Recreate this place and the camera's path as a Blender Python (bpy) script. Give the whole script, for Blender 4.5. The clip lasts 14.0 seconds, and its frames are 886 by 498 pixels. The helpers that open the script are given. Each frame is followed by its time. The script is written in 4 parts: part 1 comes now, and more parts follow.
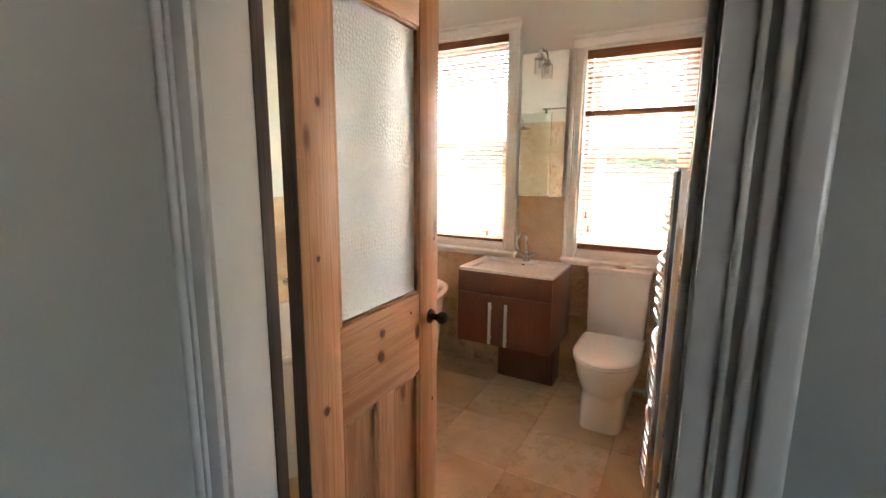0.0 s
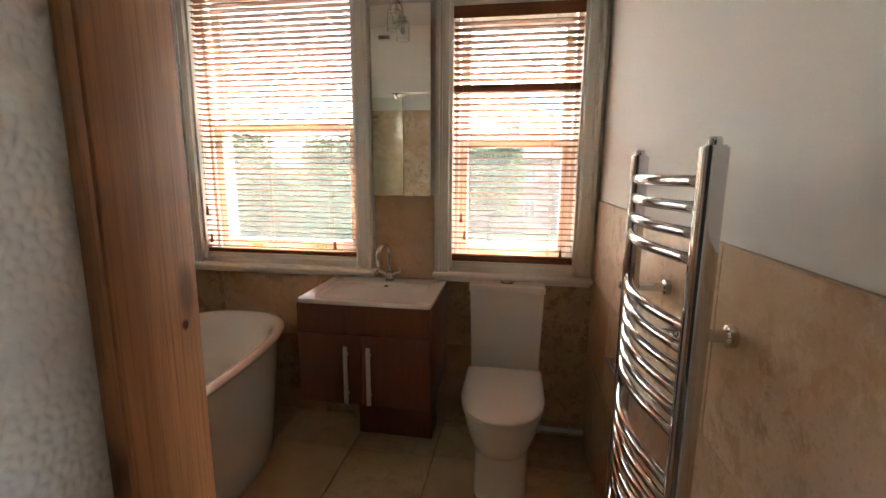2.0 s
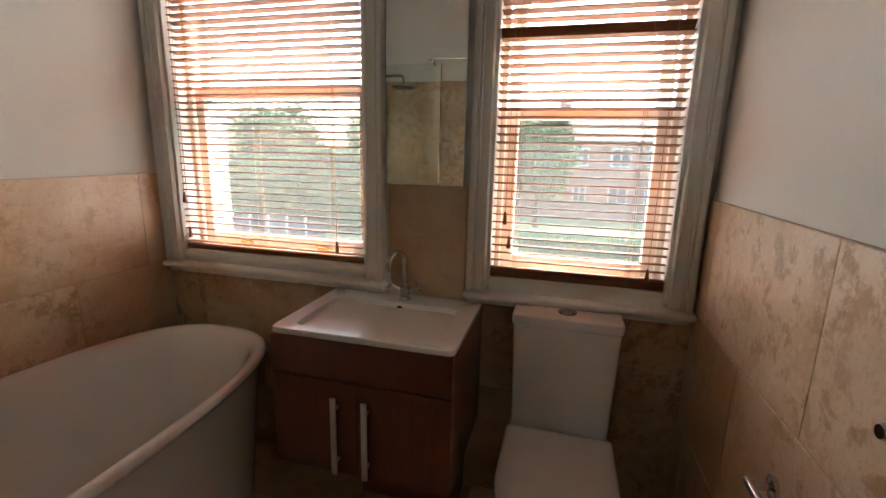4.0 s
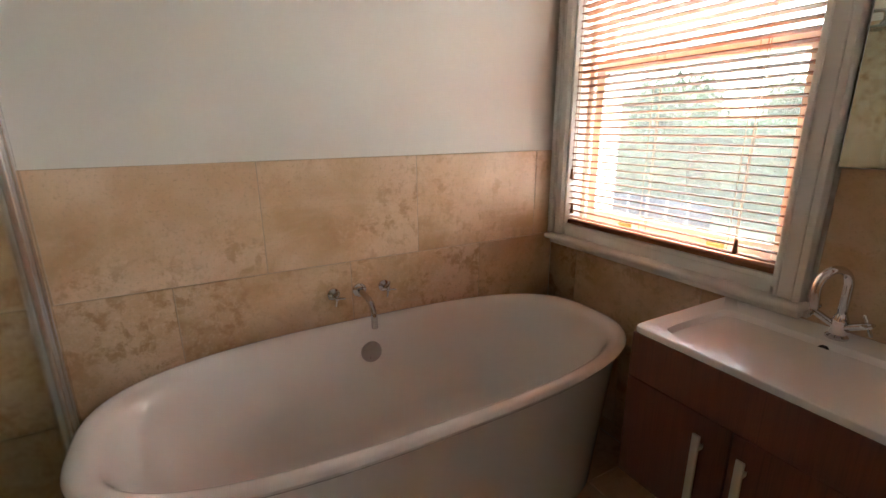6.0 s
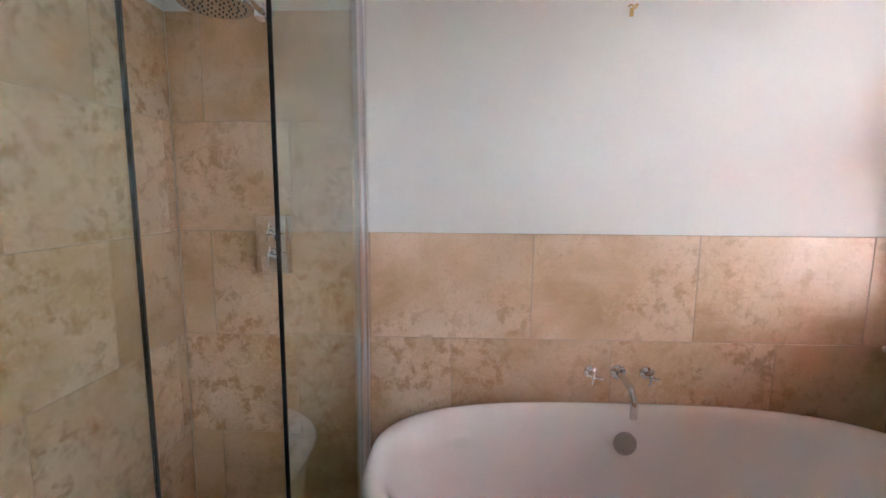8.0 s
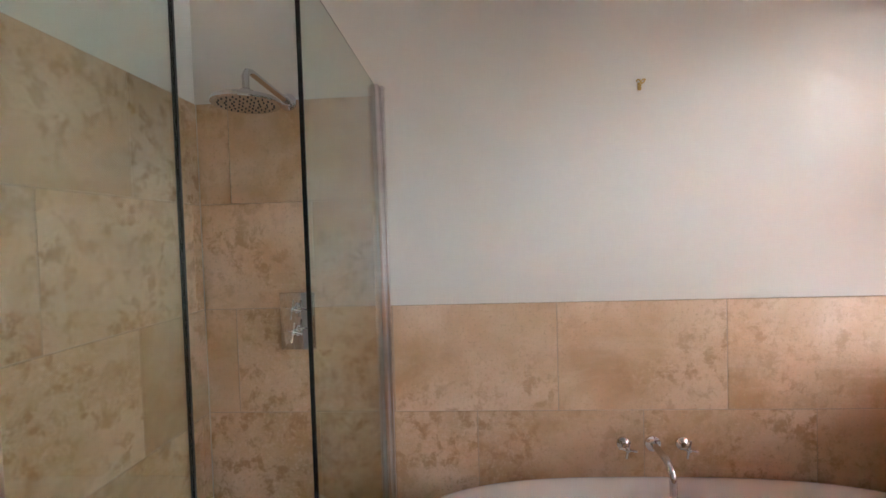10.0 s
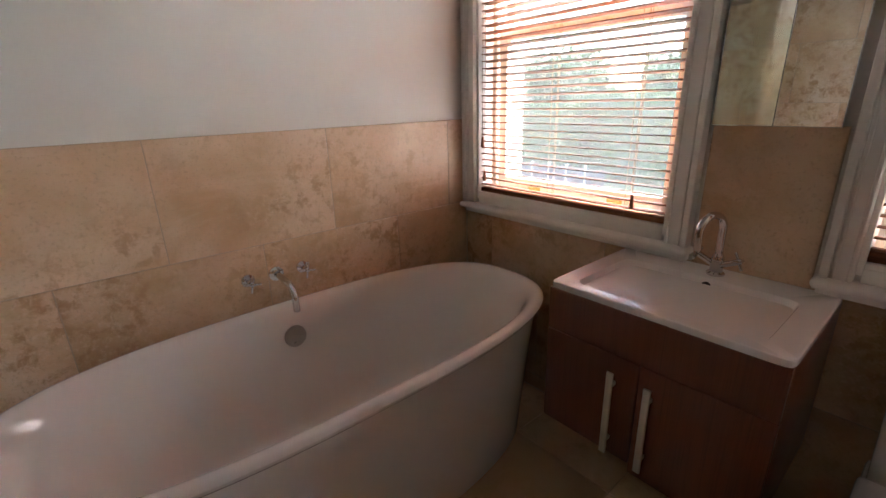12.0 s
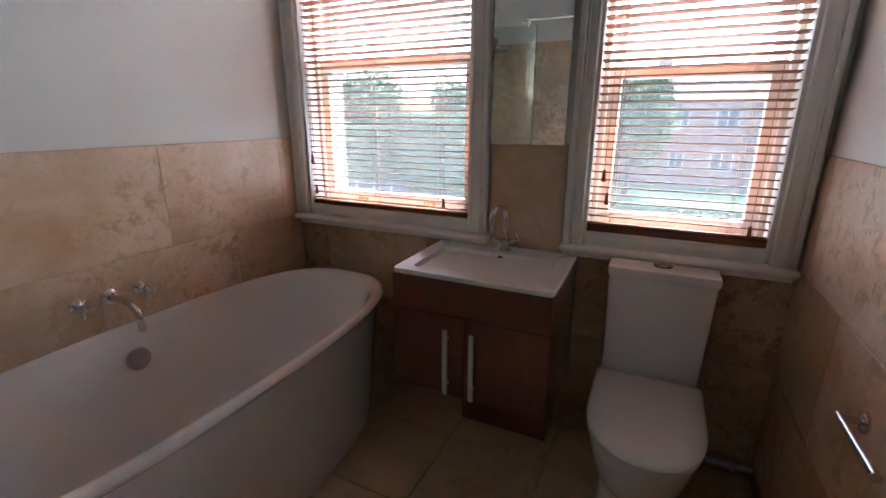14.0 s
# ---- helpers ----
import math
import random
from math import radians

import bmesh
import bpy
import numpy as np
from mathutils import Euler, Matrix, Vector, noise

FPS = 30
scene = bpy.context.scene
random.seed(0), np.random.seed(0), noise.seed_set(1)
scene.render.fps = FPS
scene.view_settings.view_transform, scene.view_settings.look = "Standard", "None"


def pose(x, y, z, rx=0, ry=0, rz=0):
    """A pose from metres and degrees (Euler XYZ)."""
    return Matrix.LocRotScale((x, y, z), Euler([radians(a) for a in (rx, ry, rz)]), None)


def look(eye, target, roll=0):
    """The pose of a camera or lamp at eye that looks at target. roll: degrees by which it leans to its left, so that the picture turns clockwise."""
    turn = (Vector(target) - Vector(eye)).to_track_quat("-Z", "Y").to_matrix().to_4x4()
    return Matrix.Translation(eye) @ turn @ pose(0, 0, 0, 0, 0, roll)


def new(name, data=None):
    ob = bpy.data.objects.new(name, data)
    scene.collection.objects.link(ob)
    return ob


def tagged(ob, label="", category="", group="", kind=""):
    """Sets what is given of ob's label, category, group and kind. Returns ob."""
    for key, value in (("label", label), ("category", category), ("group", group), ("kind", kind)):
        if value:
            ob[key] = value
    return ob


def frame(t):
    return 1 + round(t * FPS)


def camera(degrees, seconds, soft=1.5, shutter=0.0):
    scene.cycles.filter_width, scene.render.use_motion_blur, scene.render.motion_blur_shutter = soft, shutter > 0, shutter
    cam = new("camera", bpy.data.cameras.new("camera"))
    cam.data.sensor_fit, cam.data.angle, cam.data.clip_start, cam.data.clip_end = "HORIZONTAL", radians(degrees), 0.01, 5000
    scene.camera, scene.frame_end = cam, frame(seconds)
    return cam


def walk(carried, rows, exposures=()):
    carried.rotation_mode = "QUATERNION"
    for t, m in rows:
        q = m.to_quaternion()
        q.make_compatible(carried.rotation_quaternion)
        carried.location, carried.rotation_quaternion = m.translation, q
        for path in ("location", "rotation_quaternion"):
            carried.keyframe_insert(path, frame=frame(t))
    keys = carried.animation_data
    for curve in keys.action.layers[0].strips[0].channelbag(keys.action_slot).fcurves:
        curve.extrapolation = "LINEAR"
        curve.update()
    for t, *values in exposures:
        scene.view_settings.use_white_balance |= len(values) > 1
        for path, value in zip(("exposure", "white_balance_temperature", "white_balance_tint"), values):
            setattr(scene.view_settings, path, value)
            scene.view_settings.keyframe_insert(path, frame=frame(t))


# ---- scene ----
cam = camera(89.8, 14.0)

PATH = [
    (0, (2.167, -3.012, 1.438), (1.215, -1.286, 1.099), 0.5),
    (0.5, (2.02, -2.871, 1.412), (1.401, -0.998, 1.083), 0.5),
    (1, (1.898, -2.714, 1.431), (1.661, -0.749, 1.143), -1.0),
    (1.5, (1.868, -2.496, 1.416), (1.56, -0.539, 1.141), -0.9),
    (2, (1.858, -2.292, 1.406), (1.539, -0.347, 1.065), 0.4),
    (4.3, (1.76, -1.561, 1.401), (1.163, 0.295, 0.955), 1.8),
    (4.5, (1.745, -1.506, 1.4), (0.944, 0.27, 0.949), 1.2),
    (5, (1.703, -1.47, 1.404), (0.464, 0.023, 0.92), 0.2),
    (5.5, (1.676, -1.496, 1.399), (0.144, -0.319, 0.881), 0.2),
    (6, (1.664, -1.527, 1.393), (-0.032, -0.607, 0.865), -0.4),
    (6.5, (1.642, -1.575, 1.4), (-0.19, -0.945, 0.905), 0.3),
    (7, (1.648, -1.592, 1.4), (-0.275, -1.267, 0.958), 0.4),
    (7.5, (1.652, -1.63, 1.399), (-0.307, -1.556, 1.002), 0.7),
    (8, (1.657, -1.632, 1.439), (-0.326, -1.701, 1.183), 0.4),
    (8.2, (1.638, -1.664, 1.487), (-0.35, -1.721, 1.28), 0.2),
    (10.3, (1.662, -1.666, 1.546), (-0.334, -1.79, 1.49), -1.7),
    (10.5, (1.649, -1.685, 1.509), (-0.346, -1.742, 1.384), -1.4),
    (11, (1.65, -1.651, 1.44), (-0.316, -1.515, 1.101), -1.6),
    (11.5, (1.64, -1.605, 1.398), (-0.194, -0.995, 0.884), -1.0),
    (12, (1.651, -1.546, 1.377), (0.195, -0.331, 0.74), -1.6),
    (12.5, (1.694, -1.547, 1.371), (0.651, 0.029, 0.719), -0.4),
    (13, (1.735, -1.607, 1.377), (0.95, 0.13, 0.77), 0.6),
    (13.5, (1.75, -1.681, 1.373), (0.978, 0.065, 0.777), -0.6),
    (14, (1.758, -1.858, 1.388), (0.936, -0.125, 0.822), 0.1),
]
walk(cam, [(t, look(eye, target, roll)) for t, eye, target, roll in PATH], [
    (0.0, 6.85, 6800, 10), (0.5, 6.55, 6800, 12), (1.0, 6.15, 6400, 11), (1.5, 5.98, 6300, 10), (2.0, 5.45, 6900, 8), (4.5, 4.92, 6600, 8),
    (5.5, 5.12, 6600, 8), (6.0, 5.42, 6500, 8), (6.5, 5.37, 6300, 8), (7.0, 5.52, 6200, 8), (7.5, 5.80, 5800, 10), (8.0, 6.05, 5400, 10), (8.2, 6.05, 5400, 10),
    (10.5, 5.75, 5900, 10), (11.0, 5.70, 5750, 10), (11.5, 5.28, 5700, 12), (12.0, 5.20, 6100, 12), (13.0, 5.00, 6000, 10), (13.5, 5.00, 5250, 10), (14.0, 4.95, 5350, 10)])

# ---------- world, sun, exposure ----------
world = bpy.data.worlds.new("sky")
scene.world = world
world.use_nodes = True
wn = world.node_tree
sky = wn.nodes.new("ShaderNodeTexSky")
sky.sky_type = "NISHITA"
sky.sun_disc = False
sky.sun_elevation = radians(50)
sky.sun_rotation = radians(14)
sky.air_density, sky.dust_density, sky.ozone_density = 1.0, 4.0, 1.0
wn.links.new(sky.outputs[0], wn.nodes["Background"].inputs[0])
wn.nodes["Background"].inputs[1].default_value = 0.19

sun_data = bpy.data.lights.new("sun", "SUN")
sun_data.energy, sun_data.angle, sun_data.color = 0.8, radians(2), (1.0, 0.95, 0.88)
sun_ob = new("sun", sun_data)
sun_ob.matrix_world = look((6, 30, 29), (0, 6, 0))


# ---------- materials ----------
def material(name, color, rough=0.5, metal=0.0, spec=0.5):
    m = bpy.data.materials.new(name)
    m.use_nodes = True
    b = m.node_tree.nodes["Principled BSDF"]
    b.inputs["Base Color"].default_value = (*color, 1)
    b.inputs["Roughness"].default_value = rough
    b.inputs["Metallic"].default_value = metal
    b.inputs["Specular IOR Level"].default_value = spec
    return m


class Nodes:
    """Short ways to write a node tree."""

    def __init__(self, m):
        self.t = m.node_tree
        self.b = self.t.nodes["Principled BSDF"]
        self.co = self.t.nodes.new("ShaderNodeTexCoord").outputs["Object"]

    def n(self, kind, **values):
        node = self.t.nodes.new(kind)
        for key, value in values.items():
            node.inputs[key.replace("_", " ")].default_value = value
        return node

    def link(self, a, b):
        self.t.links.new(a, b)

    def mapped(self, scale, source=None, rot=(0, 0, 0)):
        mp = self.n("ShaderNodeMapping")
        mp.inputs["Scale"].default_value = scale
        mp.inputs["Rotation"].default_value = rot
        self.link(source or self.co, mp.inputs["Vector"])
        return mp.outputs[0]

    def noise(self, scale, detail=4.0, rough=0.55, vec=None, distort=0.0):
        node = self.n("ShaderNodeTexNoise", Scale=scale, Detail=detail, Roughness=rough, Distortion=distort)
        self.link(vec or self.co, node.inputs["Vector"])
        return node.outputs["Fac"]

    def ramp(self, fac, *stops):
        node = self.n("ShaderNodeValToRGB")
        e = node.color_ramp.elements
        while len(e) < len(stops):
            e.new(0.5)
        for el, (p, c) in zip(e, stops):
            el.position = p
            el.color = (*c, 1) if len(c) == 3 else c
        self.link(fac, node.inputs[0])
        return node.outputs[0]

    def grey(self, fac, a, b):
        node = self.n("ShaderNodeMapRange")
        node.inputs["From Min"].default_value, node.inputs["From Max"].default_value = a, b
        self.link(fac, node.inputs["Value"])
        return node.outputs[0]

    def mix(self, fac, a, b, mode="MIX"):
        node = self.t.nodes.new("ShaderNodeMix")
        node.data_type, node.blend_type = "RGBA", mode
        for sock, v in ((node.inputs[0], fac), (node.inputs[6], a), (node.inputs[7], b)):
            if isinstance(v, (int, float)):
                sock.default_value = v
            elif isinstance(v, tuple):
                sock.default_value = (*v, 1)
            else:
                self.link(v, sock)
        return node.outputs[2]

    def bump(self, height, strength, distance=0.01):
        node = self.n("ShaderNodeBump", Strength=strength, Distance=distance)
        self.link(height, node.inputs["Height"])
        self.link(node.outputs[0], self.b.inputs["Normal"])

    def scaled(self, a, f):
        node = self.n("ShaderNodeMath")
        node.operation = "MULTIPLY"
        self.link(a, node.inputs[0])
        node.inputs[1].default_value = f
        return node.outputs[0]

    def added(self, a, b):
        node = self.n("ShaderNodeMath")
        self.link(a, node.inputs[0])
        self.link(b, node.inputs[1])
        return node.outputs[0]

    def shifted(self, amount=7.0):
        """Object coordinates moved by the piece's own random number."""
        info = self.n("ShaderNodeObjectInfo")
        mul = self.n("ShaderNodeVectorMath")
        mul.operation = "MULTIPLY_ADD"
        mul.inputs[1].default_value = (amount, amount * 1.7, amount * 0.6)
        self.link(info.outputs["Random"], mul.inputs[0])
        self.link(self.co, mul.inputs[2])
        return mul.outputs[0], info.outputs["Random"]


def paint(name, color, rough, bump=0.15, vary=0.05):
    m = material(name, color, rough)
    k = Nodes(m)
    big = k.noise(1.3, 3)
    dark = tuple(c * (1 - vary) for c in color)
    light = tuple(min(1, c * (1 + vary)) for c in color)
    k.link(k.mix(big, dark, light), k.b.inputs["Base Color"])
    k.bump(k.noise(140, 3), bump, 0.002)
    return m


def travertine(name, light, mid, dark, rough, marks=1.0):
    """Filled travertine: soft clouds, and on some tiles crowded brown lumps and pits."""
    m = material(name, mid, rough)
    k = Nodes(m)
    vec, rnd = k.shifted()

    def times(x, y):
        node = k.n("ShaderNodeMath")
        node.operation = "MULTIPLY"
        k.link(x, node.inputs[0]), k.link(y, node.inputs[1])
        return node.outputs[0]

    def fraction(f):
        node = k.n("ShaderNodeMath")
        node.operation = "FRACT"
        k.link(k.scaled(rnd, f), node.inputs[0])
        return node.outputs[0]

    cloud = k.noise(2.6, 5, 0.55, vec, 0.4)
    col = k.ramp(cloud, (0.34, dark), (0.50, mid), (0.66, light))
    # bands of cloudier stone that lie along the tile
    band = k.noise(3.0, 6, 0.6, k.mapped((1.0, 0.55, 2.2), vec), 0.8)
    col = k.mix(k.scaled(k.grey(band, 0.50, 0.66), 0.45), col, light)
    # lumps: rounded brown blots, crowded on some tiles and nearly absent on others
    stain = tuple(c * d for c, d in zip(mid, (0.70, 0.61, 0.51)))
    lump = k.noise(17, 9, 0.66, vec, 0.3)
    gate = k.grey(k.added(k.noise(3.4, 3, 0.5, vec), k.scaled(fraction(7.31), 0.42)), 0.50, 0.84)
    spots = times(gate, k.grey(lump, 0.50, 0.60))
    col = k.mix(k.scaled(spots, 1.0 * marks), col, stain)
    rim = times(gate, k.grey(k.noise(55, 7, 0.7, vec, 0.3), 0.50, 0.66))
    pale = tuple(min(1.0, c * d) for c, d in zip(light, (1.08, 1.10, 1.14)))
    col = k.mix(k.scaled(rim, 0.5 * marks), col, pale)
    # thin threads and pin-holes of the filling
    thread = k.noise(9, 8, 0.7, vec, 1.6)
    vein = k.ramp(thread, (0.485, (0, 0, 0)), (0.50, (1, 1, 1)), (0.515, (0, 0, 0)))
    col = k.mix(k.mix(1.0, vein, (0.14 * marks,) * 3, "MULTIPLY"), col, stain)
    fine = k.noise(95, 5, 0.65, vec)
    col = k.mix(k.scaled(k.grey(fine, 0.55, 0.72), 0.65 * marks), col, tuple(c * 0.72 for c in mid))
    tone = k.ramp(fraction(3.17), (0.0, (0.88, 0.865, 0.84)), (0.5, (1.0, 0.99, 0.98)), (1.0, (1.07, 1.07, 1.08)))
    col = k.mix(1.0, col, tone, "MULTIPLY")
    k.link(col, k.b.inputs["Base Color"])
    r = k.n("ShaderNodeMapRange")
    r.inputs["To Min"].default_value, r.inputs["To Max"].default_value = rough * 0.75, rough * 1.35
    k.link(lump, r.inputs["Value"])
    k.link(r.outputs[0], k.b.inputs["Roughness"])
    k.bump(k.mix(0.5, fine, lump), 0.16, 0.002)
    return m


def timber(name, light, dark, rough, along="z", scale=1.0, knots=False, coat=0.0):
    """Wood with its grain along one axis."""
    m = material(name, light, rough)
    k = Nodes(m)
    vec, rnd = k.shifted(3.0)
    s = {"x": (0.7, 14, 14), "y": (14, 0.7, 14), "z": (14, 14, 0.7)}[along]
    v = k.mapped(tuple(a * scale for a in s), vec)
    grain = k.noise(1.6, 6, 0.6, v, 0.9)
    fine = k.noise(7, 4, 0.6, k.mapped(tuple(a * scale * (1 if a < 1 else 3) for a in s), vec))
    col = k.ramp(grain, (0.34, dark), (0.50, light), (0.64, tuple(c * 0.85 for c in light)))
    col = k.mix(k.grey(fine, 0.50, 0.72), col, tuple(c * 0.75 for c in dark))
    if knots:
        vor = k.n("ShaderNodeTexVoronoi", Scale=3.6)
        stretch = {"x": (0.55, 1.5, 1.5), "y": (1.5, 0.55, 1.5), "z": (1.5, 1.5, 0.55)}[along]
        k.link(k.mapped(tuple(a * 1.6 for a in stretch), vec), vor.inputs["Vector"])
        spot = k.ramp(vor.outputs["Distance"], (0.0, (1, 1, 1)), (0.085, (0.85, 0.85, 0.85)), (0.13, (0, 0, 0)))
        col = k.mix(spot, col, (0.075, 0.028, 0.012))
        halo = k.ramp(vor.outputs["Distance"], (0.10, (1, 1, 1)), (0.27, (0, 0, 0)))
        col = k.mix(k.mix(1.0, halo, (0.35, 0.35, 0.35), "MULTIPLY"), col, tuple(c * 0.7 for c in dark))
    tone = k.ramp(rnd, (0.0, (0.85, 0.84, 0.83)), (1.0, (1.1, 1.08, 1.06)))
    k.link(k.mix(1.0, col, tone, "MULTIPLY"), k.b.inputs["Base Color"])
    k.b.inputs["Coat Weight"].default_value = coat
    k.b.inputs["Coat Roughness"].default_value = 0.15
    k.bump(fine, 0.08, 0.001)
    return m


def glass(name, color=(1, 1, 1), rough=0.0, ior=1.45):
    m = material(name, color, rough)
    b = m.node_tree.nodes["Principled BSDF"]
    b.inputs["Transmission Weight"].default_value = 1.0
    b.inputs["IOR"].default_value = ior
    return m


def gloss_white(name, color, rough, coat=0.6):
    m = material(name, color, rough)
    k = Nodes(m)
    k.b.inputs["Coat Weight"].default_value = coat
    k.b.inputs["Coat Roughness"].default_value = 0.04
    smear = k.noise(5, 5, 0.6)
    r = k.n("ShaderNodeMapRange")
    r.inputs["To Min"].default_value, r.inputs["To Max"].default_value = rough * 0.8, rough * 1.3
    k.link(smear, r.inputs["Value"])
    k.link(r.outputs[0], k.b.inputs["Roughness"])
    k.link(k.mix(k.noise(2, 3), color, tuple(c * 0.95 for c in color)), k.b.inputs["Base Color"])
    return m


def metal(name, color, rough):
    m = material(name, color, rough, 1.0)
    k = Nodes(m)
    r = k.n("ShaderNodeMapRange")
    r.inputs["To Min"].default_value, r.inputs["To Max"].default_value = rough * 0.85, rough * 1.2
    k.link(k.noise(30, 4), r.inputs["Value"])
    k.link(r.outputs[0], k.b.inputs["Roughness"])
    return m


M_WALL = paint("warm_white_emulsion", (0.76, 0.735, 0.675), 0.8, 0.12, 0.03)
M_WALL.node_tree.nodes["Principled BSDF"].inputs["Specular IOR Level"].default_value = 0.2
M_CEIL = paint("ceiling_paint", (0.90, 0.895, 0.88), 0.7)
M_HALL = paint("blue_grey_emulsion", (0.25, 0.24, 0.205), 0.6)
# darker copy of the hall paint; cuts bounce light from unseen walls
M_HALL_DARK = paint("low_bounce_blue_grey", (0.07, 0.075, 0.08), 0.6)
M_GLOSSWOOD = paint("white_gloss_woodwork", (0.88, 0.865, 0.82), 0.28, 0.05, 0.03)
# doorway woodwork with the shade of its hall side put into the colour
M_HALLWOOD = paint("shade_toned_woodwork", (0.44, 0.40, 0.355), 0.26, 0.05, 0.04)
# the same woodwork in a lit tone, for the bright jamb
M_CREAM = paint("lit_cream_woodwork", (0.56, 0.50, 0.42), 0.28, 0.05, 0.03)
M_TILE = travertine("travertine_wall", (0.74, 0.555, 0.39), (0.645, 0.438, 0.268), (0.535, 0.338, 0.185), 0.30)
M_FLOOR = travertine("travertine_floor", (0.80, 0.61, 0.43), (0.74, 0.54, 0.36), (0.66, 0.46, 0.29), 0.16, 0.45)
M_FLOOR.node_tree.nodes["Principled BSDF"].inputs["Specular IOR Level"].default_value = 0.8
M_GROUT = paint("sandy_grout", (0.50, 0.385, 0.275), 0.85)
M_PINE = timber("stripped_pine", (0.51, 0.238, 0.110), (0.36, 0.145, 0.060), 0.42, "z", 1.0, True)
M_PINE_X = timber("stripped_pine_rail", (0.53, 0.25, 0.118), (0.38, 0.155, 0.066), 0.42, "y", 1.0, True)
M_KNOT = timber("pine_knot", (0.085, 0.030, 0.013), (0.045, 0.016, 0.008), 0.45, "z", 4.0)
M_KNOT_RING = timber("pine_knot_ring", (0.40, 0.165, 0.070), (0.30, 0.115, 0.046), 0.42, "z", 3.0)
M_EDGE = timber("dark_door_edge", (0.060, 0.036, 0.022), (0.03, 0.018, 0.012), 0.6)
M_BLIND = timber("cedar_blind_wood", (0.30, 0.118, 0.050), (0.22, 0.082, 0.035), 0.5, "x", 0.8, False, 0.0)
M_BLIND.node_tree.nodes["Principled BSDF"].inputs["Specular IOR Level"].default_value = 0.3
M_CORD = material("blind_cord", (0.40, 0.22, 0.12), 0.8)
M_WALNUT = timber("red_walnut_veneer", (0.19, 0.061, 0.027), (0.168, 0.053, 0.023), 0.28, "z", 0.9, False, 0.25)
M_CERAMIC = gloss_white("white_ceramic", (0.89, 0.88, 0.86), 0.2, 0.25)
M_ACRYLIC = gloss_white("white_acrylic", (0.89, 0.88, 0.86), 0.09)
M_SEAT = gloss_white("white_plastic_seat", (0.89, 0.88, 0.86), 0.07, 0.3)
M_CHROME = metal("chrome", (0.66, 0.66, 0.67), 0.05)
# lighter copy of the chrome, with the window's reflection put into its colour
M_BRIGHT = metal("brightened_chrome", (0.90, 0.90, 0.92), 0.2)
M_STEEL = metal("brushed_steel", (0.72, 0.71, 0.69), 0.42)
M_SATIN = metal("satin_chrome", (0.42, 0.41, 0.40), 0.28)
M_BLACK = material("black_knob_enamel", (0.012, 0.012, 0.013), 0.22)
M_DARK = material("plain_black", (0.01, 0.01, 0.01), 0.5)
M_BRASS = metal("aged_brass", (0.62, 0.43, 0.16), 0.3)
M_MIRROR = material("mirror_silver", (0.86, 0.88, 0.87), 0.0, 1.0)
# grey tint in the panes dims the bright view outside
M_PANE = glass("dimming_window_glass", (0.23, 0.235, 0.23))
# slight translucency hazes the garden view; the haze is put into the pane
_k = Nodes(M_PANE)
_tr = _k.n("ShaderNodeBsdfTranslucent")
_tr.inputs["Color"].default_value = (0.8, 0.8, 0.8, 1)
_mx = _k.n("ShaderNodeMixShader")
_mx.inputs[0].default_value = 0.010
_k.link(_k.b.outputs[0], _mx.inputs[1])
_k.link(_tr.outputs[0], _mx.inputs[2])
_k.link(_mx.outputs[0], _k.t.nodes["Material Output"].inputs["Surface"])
M_SCREEN = glass("shower_glass", (0.87, 0.96, 0.89))
M_SEAL = material("dark_glass_edge", (0.010, 0.016, 0.014), 0.25)
M_SHADE = glass("clear_shade_glass", (0.95, 0.96, 0.96))
M_PULL = timber("pale_turned_wood", (0.40, 0.30, 0.21), (0.30, 0.21, 0.14), 0.5)
M_PLASTIC = material("ivory_plastic", (0.62, 0.58, 0.50), 0.4)
M_CARPET = paint("hall_carpet", (0.30, 0.26, 0.21), 0.95, 0.6)

M_OBSCURE = glass("hammered_glass", (0.93, 0.93, 0.90), 0.07)
M_OBSCURE.node_tree.nodes["Principled BSDF"].inputs["Transmission Weight"].default_value = 0.50
_k = Nodes(M_OBSCURE)
# part of the light is scattered on its way through
_tr = _k.n("ShaderNodeBsdfTranslucent")
_tr.inputs["Color"].default_value = (0.95, 0.95, 0.94, 1)
_mx = _k.n("ShaderNodeMixShader")
_mx.inputs[0].default_value = 0.30
_k.link(_k.b.outputs[0], _mx.inputs[1])
_k.link(_tr.outputs[0], _mx.inputs[2])
_k.link(_mx.outputs[0], _k.t.nodes["Material Output"].inputs["Surface"])


# ---------- mesh helpers ----------
def slab(x0, x1, y0, y1, z0, z1, bev=0.0, seg=2, bm=None):
    """A box between two corners, with rounded edges."""
    own = bmesh.new()
    bmesh.ops.create_cube(own, size=1.0)
    for v in own.verts:
        v.co = Vector((x0 + (v.co.x + 0.5) * (x1 - x0), y0 + (v.co.y + 0.5) * (y1 - y0), z0 + (v.co.z + 0.5) * (z1 - z0)))
    if bev > 0:
        bmesh.ops.bevel(own, geom=own.edges[:], offset=bev, segments=seg, affect="EDGES", profile=0.5)
    return joined(own, bm)


def joined(own, bm):
    if bm is None:
        return own
    me = bpy.data.meshes.new("tmp")
    own.to_mesh(me)
    own.free()
    bm.from_mesh(me)
    bpy.data.meshes.remove(me)
    return bm


